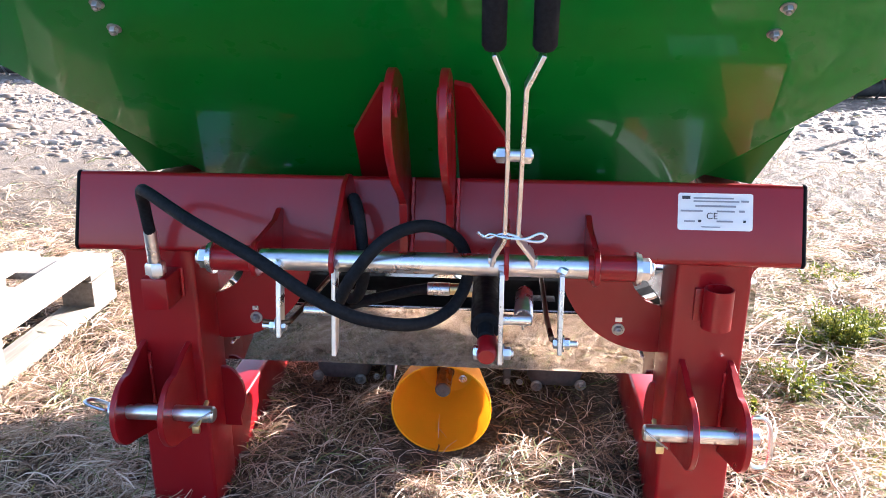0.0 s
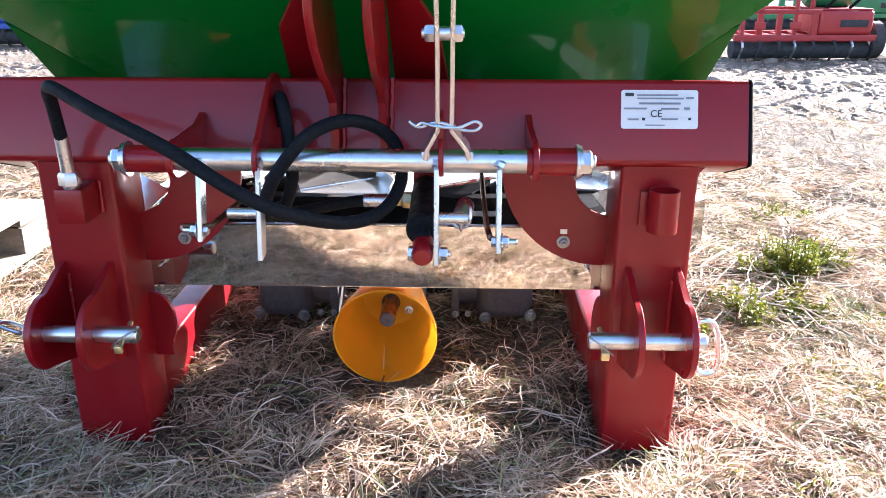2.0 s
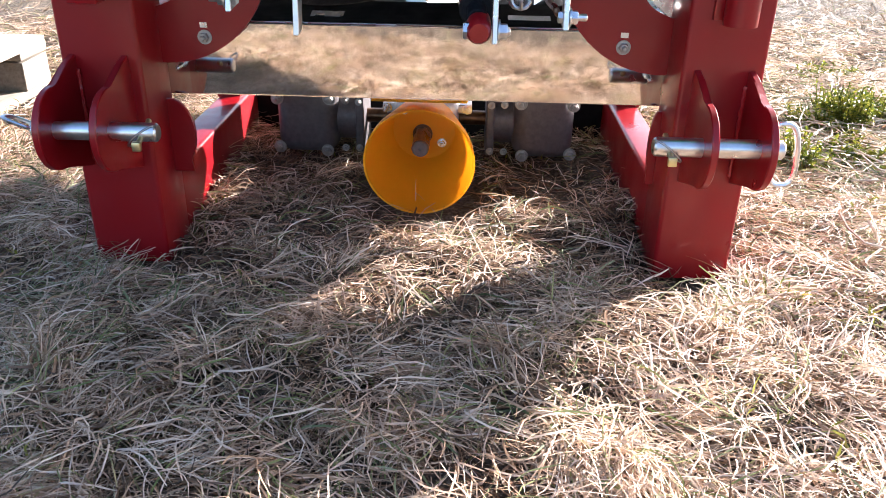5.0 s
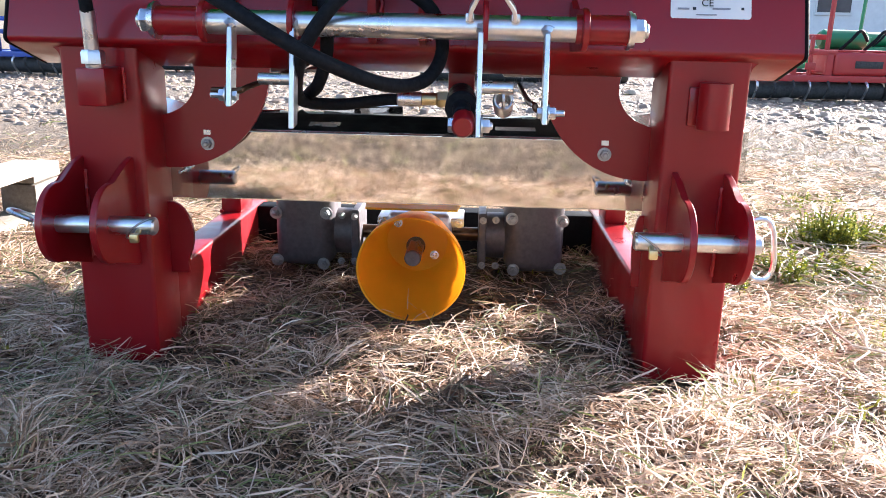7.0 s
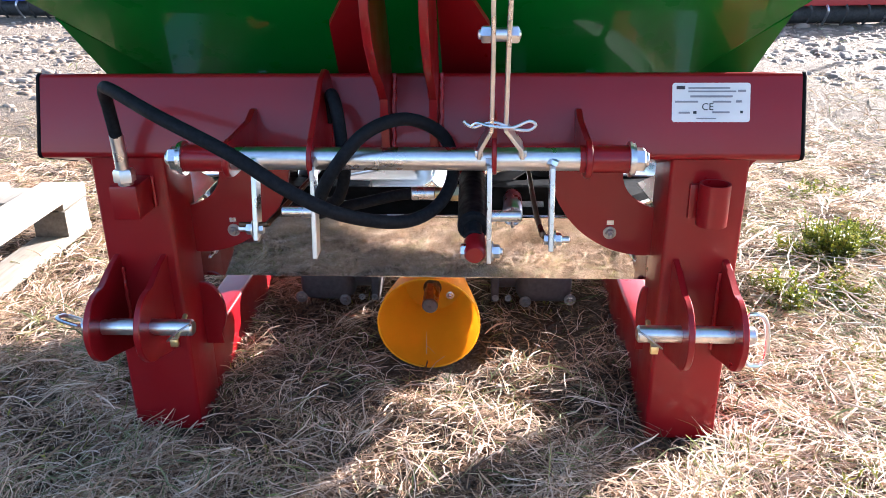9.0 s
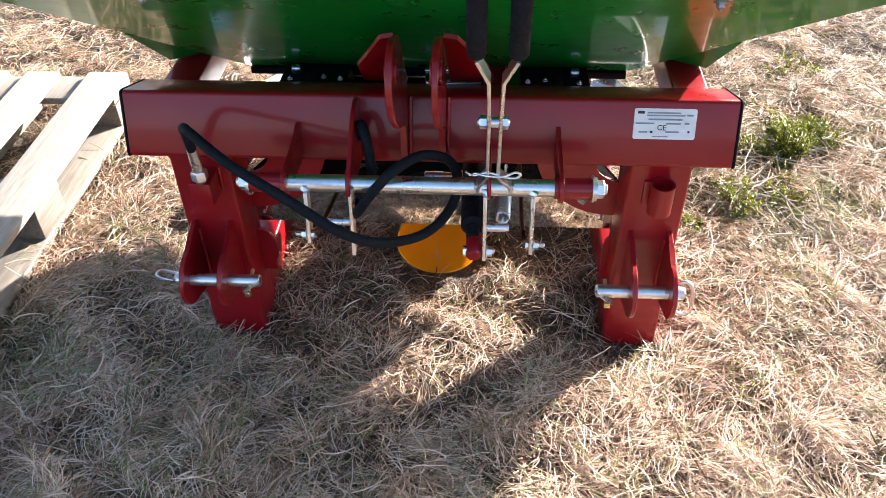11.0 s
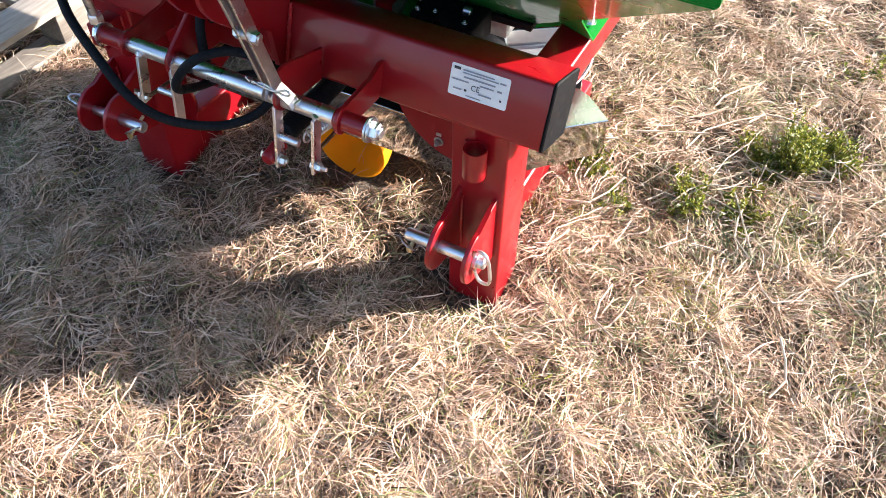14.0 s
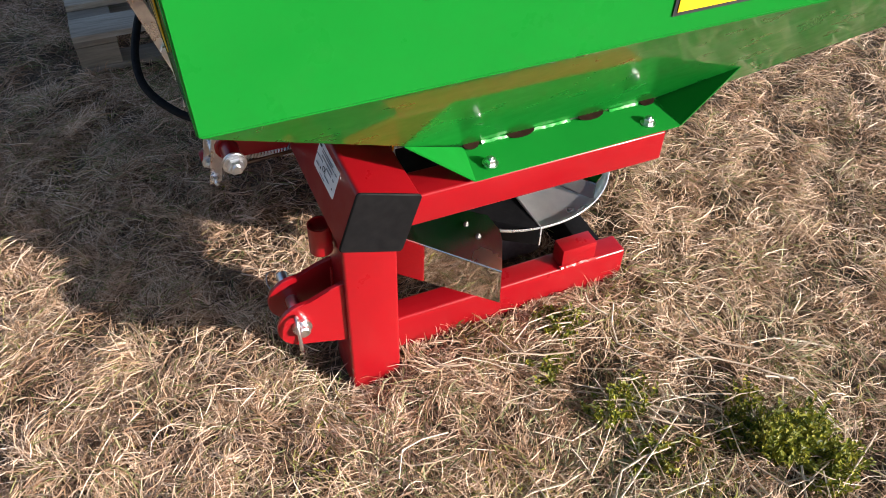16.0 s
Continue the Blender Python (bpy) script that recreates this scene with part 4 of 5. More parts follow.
# ---- hitch pins in the plates ----
def hitch_pin(side):
    pin = thing("hitch_pin", (side * 0.44, -0.117, 0.233), "zinc hitch pin in the red hitch plates, with lynch pin", "pin", "hitch pins")
    ln = 0.542
    body = rod((side * 0.357, -0.117, 0.233), (side * ln, -0.117, 0.233), 0.0140, 20, 0.003)
    join(body, lathe((side * 0.518, -0.117, 0.233), (side, 0, 0), ((0, 0), (0, 0.021), (0.008, 0.021), (0.008, 0)), 20))
    part("pin_body", body, ZINC, pin)
    loop_pts = []
    if side > 0:
        base, lean, across, long, wide = Vector((0.534, -0.128, 0.264)), Vector((0.12, 0.0, -1)).normalized(), Vector((1, -0.15, 0.12)).normalized(), 0.046, 0.019
    else:
        base, lean, across, long, wide = Vector((-0.540, -0.117, 0.236)), Vector((-0.88, -0.10, 0.40)).normalized(), Vector((0.05, 0.95, -0.22)).normalized(), 0.023, 0.015
    for k in range(28):
        a = 2 * math.pi * k / 28
        loop_pts.append(base + lean * (long * 0.75 + long * math.copysign(abs(math.cos(a)) ** 0.7, math.cos(a))) + across * wide * math.copysign(abs(math.sin(a)) ** 0.7, math.sin(a)))
    part("handle", sweep(loop_pts, 0.004 if side > 0 else 0.0034, 8, closed=True), ZINC, pin, "oval wire handle")
    clip = rod((side * 0.380, -0.144, 0.221), (side * 0.378, -0.092, 0.244), 0.0042)
    join(clip, box(*mirror(side, 0.3735, 0.3865), -0.150, -0.141, 0.214, 0.228, 0.002))
    lynch = part("lynch_pin", clip, BRASS, pin, "yellow zinc lynch pin with ring")
    mid, along, aside = Vector((side * 0.374, -0.138, 0.234)), Vector((-side * 0.72, -0.12, 0.62)).normalized(), Vector((side * 0.25, -0.85, 0.15)).normalized()
    ring_pts = [mid + along * 0.025 * math.cos(2 * math.pi * k / 26) + aside * 0.017 * math.sin(2 * math.pi * k / 26) for k in range(26)]
    part("ring", sweep(ring_pts, 0.0016, 6, closed=True), DULL_ZINC, lynch)


hitch_pin(-1)
hitch_pin(1)


# ---- pallet ----
def pallet():
    p = thing("wooden_pallet", (-1.460, 0.245, 0), "weathered pine pallet lying on the grass beside the spreader", "pallet")
    turn = pose(-1.460, 0.245, 0.0, 0, 0, 0.3)
    rng = random.Random(4)

    def board(name, x0, x1, y0, y1, z0, z1):
        bm = box(x0, x1, y0, y1, z0, z1, 0.002)
        tilt = rng.uniform(-0.004, 0.004)
        for v in bm.verts:
            v.co.z += tilt * v.co.y + 0.002 * math.sin(v.co.y * 5 + x0 * 9)
            v.co.x += rng.uniform(-0.001, 0.001)
        bm.transform(turn)
        part(name, bm, TIMBER if name == "top_board" else SHADED_TIMBER, p)

    tops = ((0.272, 0.400), (0.062, 0.172), (-0.110, 0.002), (-0.250, -0.160), (-0.400, -0.290))
    for a, b in tops:
        board("top_board", a, b, -0.71, 0.71, 0.122, 0.144)
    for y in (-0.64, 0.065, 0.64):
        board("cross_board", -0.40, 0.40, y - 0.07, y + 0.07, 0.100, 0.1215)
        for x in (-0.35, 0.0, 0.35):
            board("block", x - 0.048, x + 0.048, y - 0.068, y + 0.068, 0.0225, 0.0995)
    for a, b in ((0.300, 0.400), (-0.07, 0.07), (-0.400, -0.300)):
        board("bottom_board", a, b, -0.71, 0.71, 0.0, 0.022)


pallet()


# ---- weeds ----
def weed(at, radius, height, count, seed, label):
    rng = random.Random(seed)
    w = thing("weed", (at[0], at[1], ground_height(*at)), label, "weed", "weeds")
    base = Vector((at[0], at[1], ground_height(*at) - 0.005))
    lobes = [(rng.uniform(0, 2 * math.pi), rng.uniform(0.1, 0.75), rng.uniform(0.65, 1.1)) for k in range(9)]
    # shoots gather in lobes of uneven height
    groups = [[bmesh.new(), bmesh.new()] for lobe in lobes]
    for k in range(count):
        (la, lq, lh), (stems, leaves) = lobes[k % len(lobes)], groups[k % len(lobes)]
        a, q = rng.uniform(0, 2 * math.pi), math.sqrt(rng.random())
        foot = base + Vector((math.cos(la) * lq + math.cos(a) * q * 0.30, math.sin(la) * lq + math.sin(a) * q * 0.30, 0)) * radius
        out = foot - base
        top = foot + Vector((out.x * 0.30 + rng.uniform(-0.014, 0.014), out.y * 0.30 + rng.uniform(-0.014, 0.014), lh * height * rng.uniform(0.45, 1.0) * (1.1 - 0.5 * lq)))
        join(stems, sweep([foot, foot.lerp(top, 0.5) + Vector((rng.uniform(-0.006, 0.006), rng.uniform(-0.006, 0.006), 0)), top], 0.0012, 4))
        for j in range(rng.randint(11, 15)):
            c = foot.lerp(top, 0.20 + 0.82 * j / 13)
            yaw, up = rng.uniform(0, 2 * math.pi), rng.uniform(-0.2, 1.0)
            d = Vector((math.cos(yaw) * math.cos(up), math.sin(yaw) * math.cos(up), math.sin(up)))
            s = d.cross(Vector((0, 0, 1))).normalized()
            ln, wd = rng.uniform(0.007, 0.017), rng.uniform(0.003, 0.0062)
            n = s.cross(d)
            vs = [leaves.verts.new(p) for p in (c, c + d * ln * 0.45 + s * wd + n * 0.002, c + d * ln - n * 0.002, c + d * ln * 0.45 - s * wd + n * 0.002)]
            leaves.faces.new((vs[0], vs[1], vs[2]))
            leaves.faces.new((vs[0], vs[2], vs[3]))
    part("root_crown", lathe(base - Vector((0, 0, 0.01)), (0, 0, 1), ((0, 0), (0, 0.006), (0.02, 0.009), (0.03, 0.004), (0.03, 0)), 10), STALK, w, "pale root crown")
    for stems, leaves in groups:
        part("leafy_shoot", join(leaves, stems), LEAF, w)


weed((1.055, 0.80), 0.135, 0.130, 330, 1, "bushy low green weed in the dry grass")
weed((0.875, 0.52), 0.115, 0.090, 135, 2, "sparse dark green weed under dead stalks")
weed((0.555, 0.50), 0.060, 0.070, 60, 3, "small green weed beside the red skid")
weed((0.66, 0.42), 0.050, 0.060, 40, 4, "small green weed in the dry grass")
weed((1.20, 1.30), 0.10, 0.07, 40, 5, "low green weed in the dry grass")


# ---- grass ----
PALLET_AT = (-1.460, 0.245)


def grass_field(name, count, area, length, width, keep, seed, label, lift=(2, 34), mat=None, stray=0.28, rise=0.0, parts=4, curl=1.0):
    """Dead grass: thin crooked blades, matted across one another in small wavering tufts."""
    rng = np.random.default_rng(seed)
    x0, x1, y0, y1 = area
    x, y = rng.uniform(x0, x1, count), rng.uniform(y0, y1, count)
    ok = keep(x, y, rng)
    x, y = x[ok], y[ok]
    n = len(x)
    # neighbouring blades share a lean that wavers from tuft to tuft
    ph = np.sin(x * 5.3 + 1.7 * np.sin(y * 3.9)) + np.sin(y * 6.1 + 1.3 * np.sin(x * 4.7 + 2)) + 1.1 * np.sin(x * 17 + 2 * np.sin(y * 13)) + 0.9 * np.sin(y * 27 + x * 15)
    yaw = ph * 1.25 + rng.normal(0, 0.45, n)
    loose = rng.random(n) < stray
    yaw[loose] = rng.uniform(0, 2 * np.pi, loose.sum())
    lock = np.sin(x * 31 + 3 * np.sin(y * 13)) + np.sin(y * 27 + 3 * np.sin(x * 17 + 1))
    el = np.radians(rng.uniform(lift[0], lift[1], n) + 7 * np.maximum(0, lock))
    up = rng.random(n) < 0.03
    el[up] = np.radians(rng.uniform(40, 80, up.sum()))
    ln = rng.uniform(length[0], length[1], n)
    ln[up] *= 0.6
    wd = rng.uniform(width[0], width[1], n)
    z = np.array([ground_height(a, b) for a, b in zip(x, y)]) + rng.uniform(-0.006, 0.010, n) + rise + 0.005 * np.maximum(-0.5, lock)
    bend = curl * (rng.normal(0, 0.75, n) + 0.25 * np.sin(x * 9 + y * 7))
    crook = rng.random(n) < 0.18
    pts = []
    px, py, pz, h, e = x.copy(), y.copy(), z.copy(), yaw.copy(), el.copy()
    pts.append((px.copy(), py.copy(), pz.copy(), h.copy()))
    for k in range(parts):
        s = ln / parts
        px = px + np.cos(h) * np.cos(e) * s
        py = py + np.sin(h) * np.cos(e) * s
        pz = pz + np.sin(e) * s
        h = h + bend * 1.6 / parts + np.where(crook & (k == parts // 2), rng.normal(0, 0.9, n), 0)
        e = e - rng.uniform(0.05, 1.1, n) / parts - 0.7 * np.maximum(0, e) / parts + rng.normal(0, 0.10, n)
        e = np.where(pz < z + 0.002, np.maximum(e, 0.02), e)
        pts.append((px.copy(), py.copy(), pz.copy(), h.copy()))
    rows = parts + 1
    verts = np.zeros((n, 2 * rows, 3), np.float32)
    tw = rng.uniform(-0.8, 0.8, n)
    for k, (a, b, c, hh) in enumerate(pts):
        q = k / parts
        w = wd * (1.0 - 0.55 * q ** 5) / 2
        tw = tw + rng.normal(0, 0.25, n)
        for j, sg in ((0, -1), (1, 1)):
            verts[:, 2 * k + j, 0] = a - np.sin(hh) * w * sg
            verts[:, 2 * k + j, 1] = b + np.cos(hh) * w * sg
            verts[:, 2 * k + j, 2] = c + w * sg * tw
    quad = np.array([(2 * k, 2 * k + 1, 2 * k + 3, 2 * k + 2) for k in range(parts)])
    faces = (np.arange(n)[:, None, None] * 2 * rows + quad[None]).reshape(-1)
    me = bpy.data.meshes.new(name)
    me.vertices.add(n * 2 * rows)
    me.vertices.foreach_set("co", verts.reshape(-1))
    me.loops.add(len(faces))
    me.loops.foreach_set("vertex_index", faces.astype(np.int32))
    me.polygons.add(n * parts)
    me.polygons.foreach_set("loop_start", np.arange(0, n * parts * 4, 4, dtype=np.int32))
    me.update(calc_edges=True)
    me.validate()
    me.materials.append(mat or STRAW)
    me.shade_smooth()
    return tagged(new(name, me), label, "grass", kind="stuff")


def off_pallet(x, y, rng):
    """Little grows up through the pallet, and none over its bottom boards."""
    u, v = np.abs(x - PALLET_AT[0]), np.abs(y - PALLET_AT[1])
    inside = (u < 0.41) & (v < 0.72)
    board = inside & ((u > 0.28) | (u < 0.09))
    return ~board & ~(inside & (rng.random(len(x)) < 0.5))


def keep_near(x, y, rng):
    under = (np.abs(np.abs(x) - 0.468) < 0.070) & (y > -0.060) & (y < 0.105)
    reach = np.hypot(x * 0.85 - 0.1, y - 0.35)
    thin = np.clip(1.25 - 0.36 * np.hypot(x * 0.85, y + 0.1), 0.14, 1) * np.clip((2.35 - reach) / 0.7, 0, 1)
    bare = np.sin(x * 2.3 + 1.1) * np.sin(y * 2.9 + 0.4) > 0.82
    cone = (np.abs(x) < 0.125) & (y > 0.13) & (y < 0.42)
    return off_pallet(x, y, rng) & ~under & ~(cone & (rng.random(len(x)) < 0.93)) & (rng.random(len(x)) < thin) & ~(bare & (rng.random(len(x)) < 0.6))


def keep_far(x, y, rng):
    near = np.hypot(x * 0.85 - 0.1, y - 0.35) < 1.6 + 0.5 * rng.random(len(x))
    worked = np.clip((y - (2.75 + 0.22 * x)) / 0.5, 0, 1)
    return ~near & (rng.random(len(x)) < np.clip(4.5 / (1.0 + np.hypot(x, y) ** 1.2), 0.05, 1) * (1 - 0.75 * worked))


def keep_top(x, y, rng):
    lock = np.sin(x * 19 + 2.5 * np.sin(y * 9)) + np.sin(y * 17 + 2.5 * np.sin(x * 11 + 1))
    below = np.clip((0.50 - np.abs(x)) / 0.12, 0, 1) * np.clip((y + 0.34) / 0.35, 0, 1) * (y < 0.9)
    return keep_near(x, y, rng) & (rng.random(len(x)) < np.clip(0.66 + 0.32 * lock, 0.16, 1)) & (rng.random(len(x)) > 0.68 * below)


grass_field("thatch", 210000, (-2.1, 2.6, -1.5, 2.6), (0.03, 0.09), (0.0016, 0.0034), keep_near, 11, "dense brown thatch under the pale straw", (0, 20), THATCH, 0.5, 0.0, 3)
grass_field("dry_grass", 560000, (-2.1, 2.6, -1.5, 2.6), (0.035, 0.115), (0.0010, 0.0020), keep_top, 13, "matted pale dry grass", (2, 26), STRAW, 0.42, 0.009, 4)
grass_field("distant_dry_grass", 250000, (-9, 10, -5, 12), (0.05, 0.13), (0.002, 0.005), keep_far, 12, "sparse dry grass of the far field", (3, 38), FIELD, 0.4, 0.0, 2)


def keep_green(x, y, rng):
    left = np.exp(-(((x + 0.95) / 0.45) ** 2 + ((y + 0.15) / 0.45) ** 2))
    right = np.exp(-(((x - 1.15) / 0.55) ** 2 + ((y - 0.45) / 0.6) ** 2))
    patch = np.sin(x * 9 + 1.5 * np.sin(y * 7)) + np.sin(y * 11 + x * 3) > 0.1
    return keep_near(x, y, rng) & patch & (rng.random(len(x)) < np.maximum(1.2 * left, 0.75 * right) + 0.07)


def keep_moss(x, y, rng):
    right = np.exp(-(((x - 1.05) / 0.55) ** 2 + ((y - 0.45) / 0.6) ** 2))
    patch = np.sin(x * 14 + 1.5 * np.sin(y * 9)) + np.sin(y * 16 + x * 5) > 1.05
    return keep_near(x, y, rng) & patch & (rng.random(len(x)) < right + 0.06)


grass_field("green_grass", 80000, (-2.0, 2.3, -1.3, 2.0), (0.035, 0.10), (0.0014, 0.0028), keep_green, 17, "sparse dull green grass among the straw", (8, 45), DULL_GRASS, 0.5, 0.008, 3)
grass_field("moss", 160000, (-2.0, 2.3, -1.3, 2.0), (0.012, 0.030), (0.0020, 0.0036), keep_moss, 19, "low yellow-green moss tufts in the straw", (25, 75), MOSS, 0.9, 0.010, 2)


def clods():
    """The worked field behind: low rounded lumps of pale soil and straw, lying in uneven rows."""
    rng = np.random.default_rng(23)
    x, y = rng.uniform(-8, 10, 60000), rng.uniform(1.9, 11, 60000)
    edge = 2.75 + 0.22 * x + 0.25 * np.sin(x * 1.7)
    near = np.clip((y - edge) / 0.9, 0, 1) * np.clip(4.0 / (y + 0.5), 0.30, 1)
    row = 0.55 + 0.45 * np.sin(y * 6.1 + 0.9 * np.sin(x * 1.1) + 0.5 * np.sin(x * 3.3 + y))
    ok = rng.random(len(x)) < near * row
    x, y = x[ok], y[ok]
    n = len(x)
    size = rng.uniform(0.5, 1.0, n) * np.where(rng.random(n) < 0.12, 1.7, 1.0)
    wide, deep, tall = size * rng.uniform(0.020, 0.062, n), size * rng.uniform(0.016, 0.034, n), size * rng.uniform(0.008, 0.024, n)
    z = np.array([ground_height(a, b) for a, b in zip(x, y)]) - 0.004
    turn = rng.normal(0, 0.5, n)
    verts = np.zeros((n, 13, 3), np.float32)
    for k in range(6):
        a = 2 * np.pi * k / 6
        for ring, (r, h) in enumerate(((1.0, 0.0), (0.70, 0.78))):
            rr = r * rng.uniform(0.72, 1.25, n)
            u, v = wide * rr * np.cos(a), deep * rr * np.sin(a)
            verts[:, ring * 6 + k, 0] = x + u * np.cos(turn) - v * np.sin(turn)
            verts[:, ring * 6 + k, 1] = y + u * np.sin(turn) + v * np.cos(turn)
            verts[:, ring * 6 + k, 2] = z + tall * h * rng.uniform(0.75, 1.2, n)
    verts[:, 12] = np.stack([x + wide * rng.uniform(-0.3, 0.3, n), y, z + tall], 1)
    tris = []
    for k in range(6):
        j = (k + 1) % 6
        tris += [(k, j, 6 + j), (k, 6 + j, 6 + k), (6 + k, 6 + j, 12)]
    faces = (np.arange(n)[:, None, None] * 13 + np.array(tris)[None]).reshape(-1, 3)
    me = bpy.data.meshes.new("clods")
    me.from_pydata(verts.reshape(-1, 3).tolist(), [], faces.tolist())
    me.materials.append(CLOD)
    me.shade_smooth()
    return tagged(new("clods", me), "low pale soil clods and straw of the worked field", "clods", kind="stuff")


clods()


def stalks():
    rng = random.Random(8)
    bm = bmesh.new()
    for k in range(105):
        a, q = rng.uniform(0, 2 * math.pi), rng.random()
        c = Vector((1.0 + 0.62 * q * math.cos(a), 0.62 + 0.62 * q * math.sin(a), 0))
        if c.x < 0.56:
            continue
        c.z = ground_height(c.x, c.y) + rng.uniform(0.02, 0.05)
        yaw = rng.uniform(0, math.pi)
        d = Vector((math.cos(yaw), math.sin(yaw), rng.uniform(-0.08, 0.14)))
        ln = rng.uniform(0.08, 0.30) * (0.75 + 0.35 * (q < 0.4))
        side = Vector((-d.y, d.x, 0)) * rng.uniform(-0.06, 0.06)
        join(bm, sweep([c - d * ln / 2, c - d * ln / 6 + side, c + d * ln / 6 + side * 0.7, c + d * ln / 2], rng.uniform(0.0010, 0.0028), 5))
    ob = mesh_object("dead_stalks", bm, STALK)
    return tagged(ob, "pale dead weed stalks lying on the grass", "stalks", kind="stuff")


stalks()


# ---- distance ----
FAR_RED = paint("faded_red_paint", (0.34, 0.02, 0.025), (0.42, 0.03, 0.03), 0.45, 0.2, 0.2)
FAR_BLUE = paint("blue_paint", (0.01, 0.05, 0.30), (0.015, 0.07, 0.38), 0.4, 0.3, 0.2)
FAR_GREEN = paint("faded_green_paint", (0.01, 0.17, 0.06), (0.015, 0.22, 0.08), 0.4, 0.3, 0.2)
TYRE = plain("tyre_rubber", (0.03, 0.03, 0.033), (0.06, 0.058, 0.056), 0.8, 0.0, 60.0, 0.3)
PLASTER = plain("white_plaster", (0.70, 0.70, 0.70), (0.80, 0.80, 0.79), 0.85, 0.0, 4.0, 0.2)
ROOFING = plain("grey_roofing", (0.16, 0.17, 0.19), (0.24, 0.25, 0.27), 0.7, 0.0, 6.0, 0.2)
GLASS = plain("dark_window_glass", (0.05, 0.06, 0.07), (0.09, 0.10, 0.12), 0.1, 0.0, 2.0, 0.0)


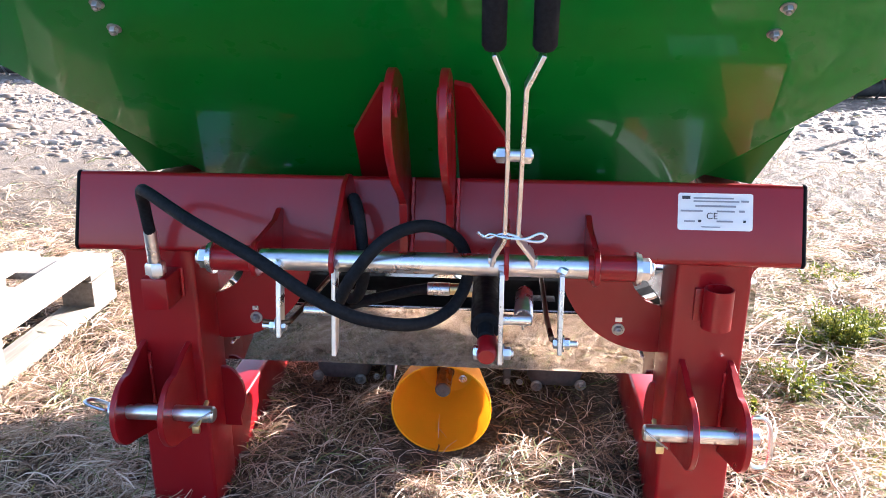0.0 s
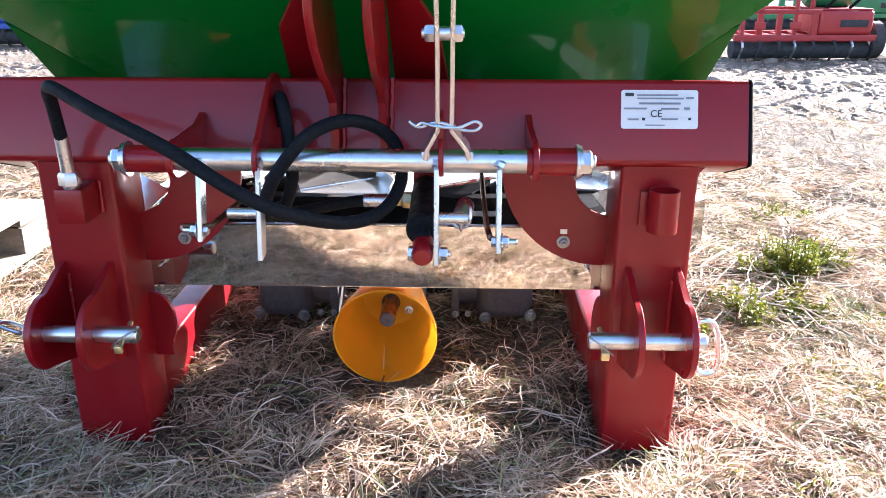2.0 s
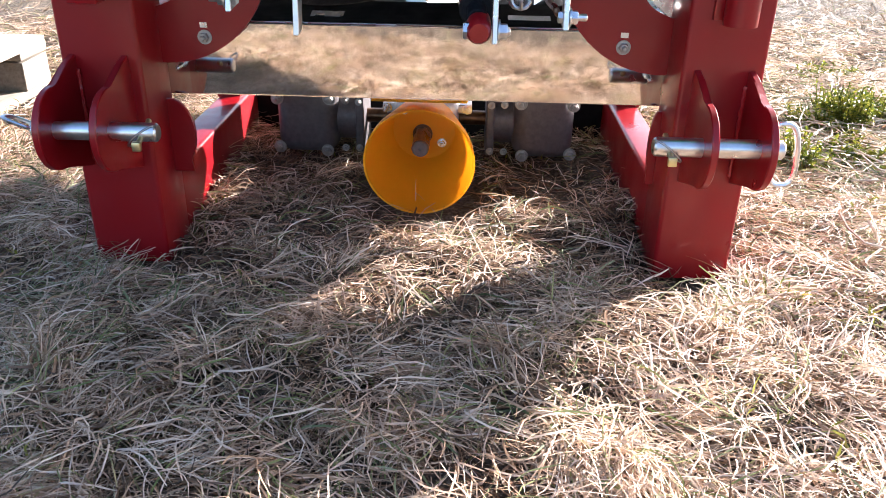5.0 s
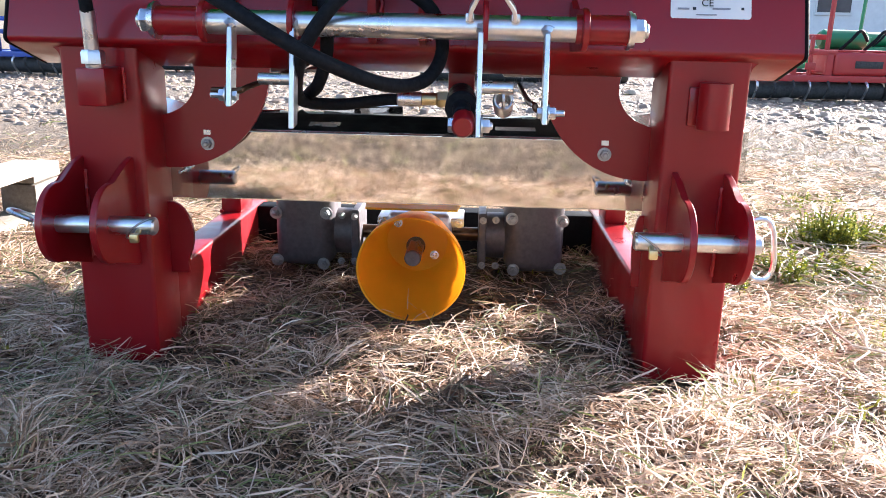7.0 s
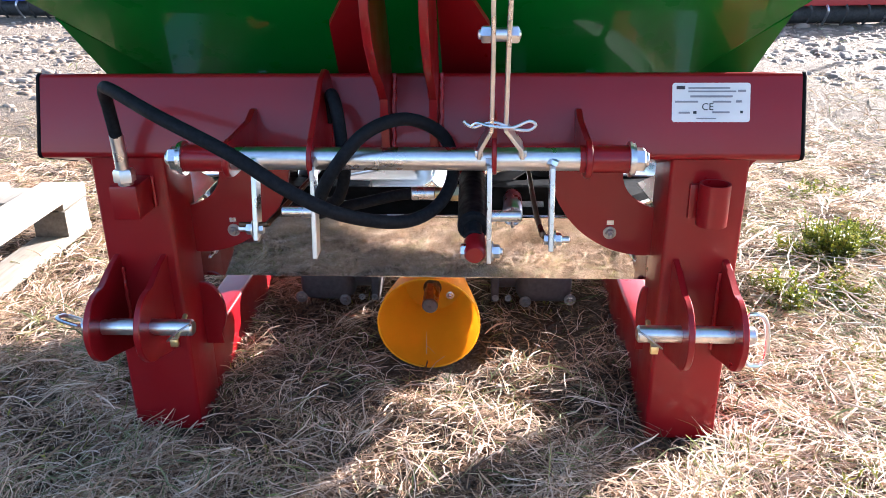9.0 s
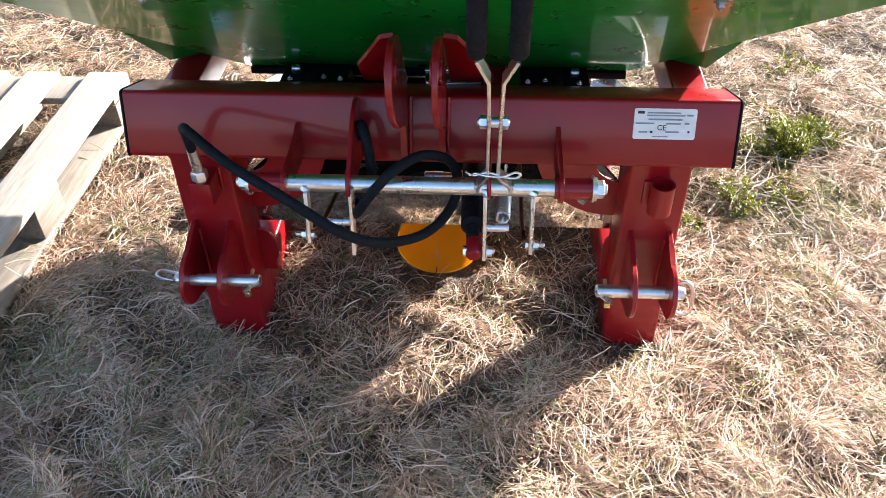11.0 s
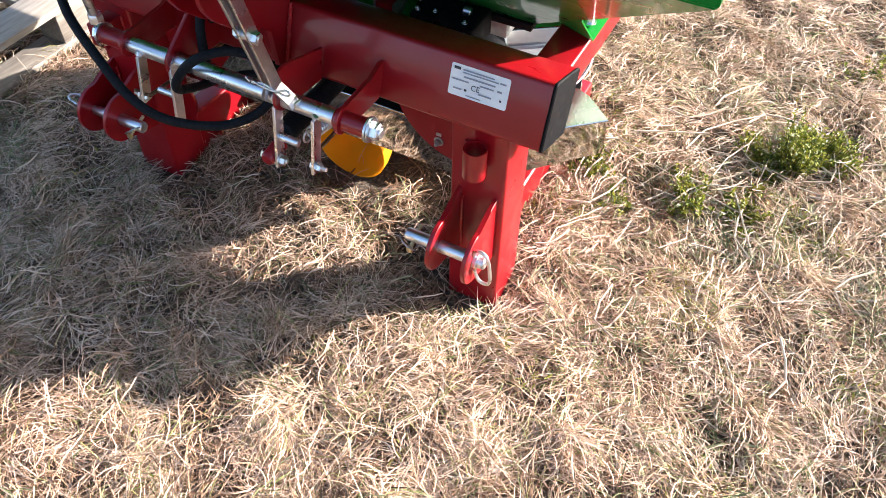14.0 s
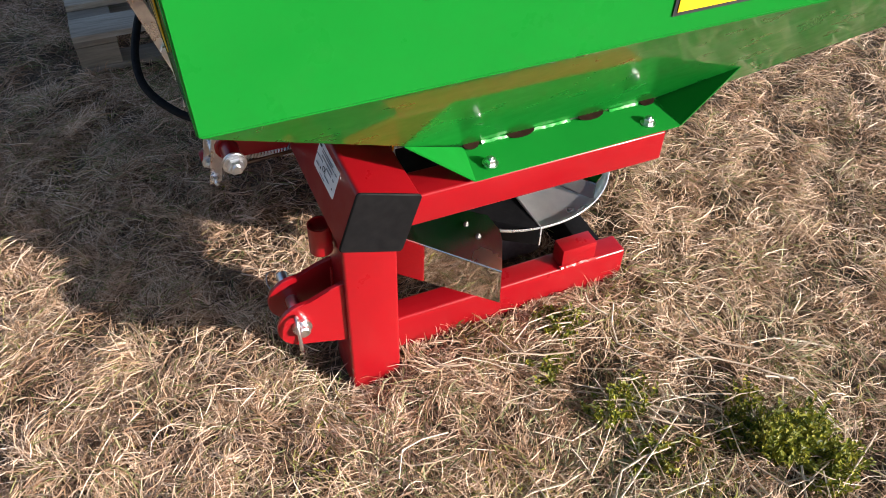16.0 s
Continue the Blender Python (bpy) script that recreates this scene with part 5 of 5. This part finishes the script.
def implement(at, yaw, length, paint_mat, top_mat, label, group, seed):
    """A low towed machine: dark running gear, lattice of rails, a closed box, hoses and a leaning mast."""
    rng = random.Random(seed)
    t = thing("farm_implement", at, label, "implement", group)
    m = pose(at[0], at[1], at[2], 0, 0, yaw)

    def add(name, bm, mat, parent=None, label=""):
        bm.transform(m)
        return part(name, bm, mat, parent or t, label)

    h = length / 2
    for y in (-0.24, 0.24):
        add("rail", box(-h, h, y - 0.03, y + 0.03, 0.150, 0.205, 0.006), paint_mat)
        add("top_rail", box(-h * 0.9, h * 0.15, y - 0.02, y + 0.02, 0.375, 0.415, 0.005), paint_mat)
    add("top_rail", box(-h * 0.75, h * 0.2, -0.03, 0.03, 0.500, 0.545, 0.005), paint_mat)
    add("roller", lathe((-h * 0.98, -0.16, 0.072), (1, 0, 0), ((0, 0), (0, 0.075), (length * 0.93, 0.075), (length * 0.93, 0)), 20), TYRE, None, "black ground roller")
    k, x = 0, -h + 0.06
    while x < h:
        add("cross_member", box(x - 0.02, x + 0.02, -0.22, 0.22, 0.155, 0.195, 0.004), paint_mat)
        add("tine", sweep(smooth_path([(x, -0.24, 0.17), (x, -0.30, 0.12), (x, -0.27, 0.05), (x, -0.20, -0.03)], 4), 0.011, 6), TYRE if k % 3 else ZINC)
        if x < h * 0.15:
            wide = rng.uniform(0.012, 0.035)
            add("upright", box(x - wide, x + wide, -0.26, -0.22, 0.200, rng.choice((0.40, 0.53, 0.56)), 0.004), paint_mat)
            if k % 2:
                add("bracket", box(x - 0.05, x + 0.04, -0.275, -0.255, 0.25, 0.31, 0.004), paint_mat)
        x += rng.uniform(0.13, 0.21)
        k += 1
    case = add("side_box", box(h * 0.12, h * 0.86, -0.27, 0.22, 0.205, 0.405, 0.03), paint_mat, None, "closed red side box")
    add("box_lid", box(h * 0.14, h * 0.84, -0.25, 0.20, 0.405, 0.420, 0.006), paint_mat, case)
    add("box_recess", box(h * 0.40, h * 0.78, -0.276, -0.268, 0.27, 0.33, 0.003), TYRE, case)
    add("tank", lathe((h * 0.10, 0.05, 0.505), (1, 0, 0), ((0, 0), (0, 0.06), (0.03, 0.085), (h * 0.62, 0.085), (h * 0.65, 0.06), (h * 0.65, 0)), 24), top_mat)
    for q in (0.22, 0.55):
        add("hose", sweep(smooth_path([(h * q, -0.20, 0.42), (h * q + 0.05, -0.26, 0.50), (h * q + 0.14, -0.24, 0.58), (h * q + 0.25, -0.16, 0.50)], 6), 0.014, 8), RUBBER)
    w = add("wheel", lathe((h * 0.90, -0.12, 0.15), (1, 0, 0), ((0, 0.10), (0.0, 0.13), (0.02, 0.16), (0.10, 0.16), (0.12, 0.13), (0.12, 0.10)), 24), TYRE)
    add("rim", lathe((h * 0.90 + 0.03, -0.12, 0.15), (1, 0, 0), ((0, 0), (0, 0.105), (0.06, 0.105), (0.06, 0)), 20), ALLOY, w)
    add("mast", sweep([(h * 0.12, -0.1, 0.40), (h * 0.16, -0.08, 1.55)], 0.022, 8), paint_mat)


implement((3.08, 6.20, 0), 4, 1.28, FAR_RED, FAR_GREEN, "low red implement with a green tank on the far grass", "parked implements", 1)
implement((4.75, 6.3, 0), -3, 1.6, FAR_RED, FAR_GREEN, "low red implement parked on the far grass", "parked implements", 2)
implement((6.7, 6.6, 0), 5, 1.6, FAR_RED, FAR_BLUE, "low red implement parked on the far grass", "parked implements", 7)
implement((0.6, 7.6, 0), 2, 2.2, FAR_RED, FAR_GREEN, "low red implement parked on the far grass", "parked implements", 3)
implement((4.6, 9.2, 0), 8, 2.6, FAR_GREEN, FAR_GREEN, "green implement parked behind the red ones", "parked implements", 4)
implement((-4.7, 7.2, 0), -6, 2.0, FAR_BLUE, FAR_RED, "blue implement parked on the far grass", "parked implements", 5)
implement((-2.9, 8.2, 0), 3, 2.2, FAR_RED, FAR_BLUE, "low red implement parked on the far grass", "parked implements", 6)


def hall(at, w, d, h):
    t = thing("farm_hall", at, "white plastered farm hall with a grey roof", "building")
    x, y, z = at
    wall = part("wall", box(x - w / 2, x + w / 2, y, y + d, z - 0.1, z + h, 0), PLASTER, t)
    roof = prism([(x - w / 2 - 0.4, z + h + 0.003), (x + w / 2 + 0.4, z + h + 0.003), (x + w / 2 + 0.4, z + h + 0.25), (x, z + h + 2.2), (x - w / 2 - 0.4, z + h + 0.25)], "y", y - 0.4, y + d + 0.4, 0)
    part("roof", roof, ROOFING, t, "grey gabled roof")
    for k in range(5):
        cx = x - w / 2 + w * (k + 0.5) / 5
        win = part("window", box(cx - 0.6, cx + 0.6, y - 0.05, y + 0.02, z + 1.2, z + 2.5, 0.01), PLASTER, t)
        for s in (-0.29, 0.29):
            part("pane", box(cx + s - 0.25, cx + s + 0.25, y - 0.07, y - 0.04, z + 1.3, z + 2.4, 0.004), GLASS, win)


hall((15, 27, 0), 16, 8, 4.2)
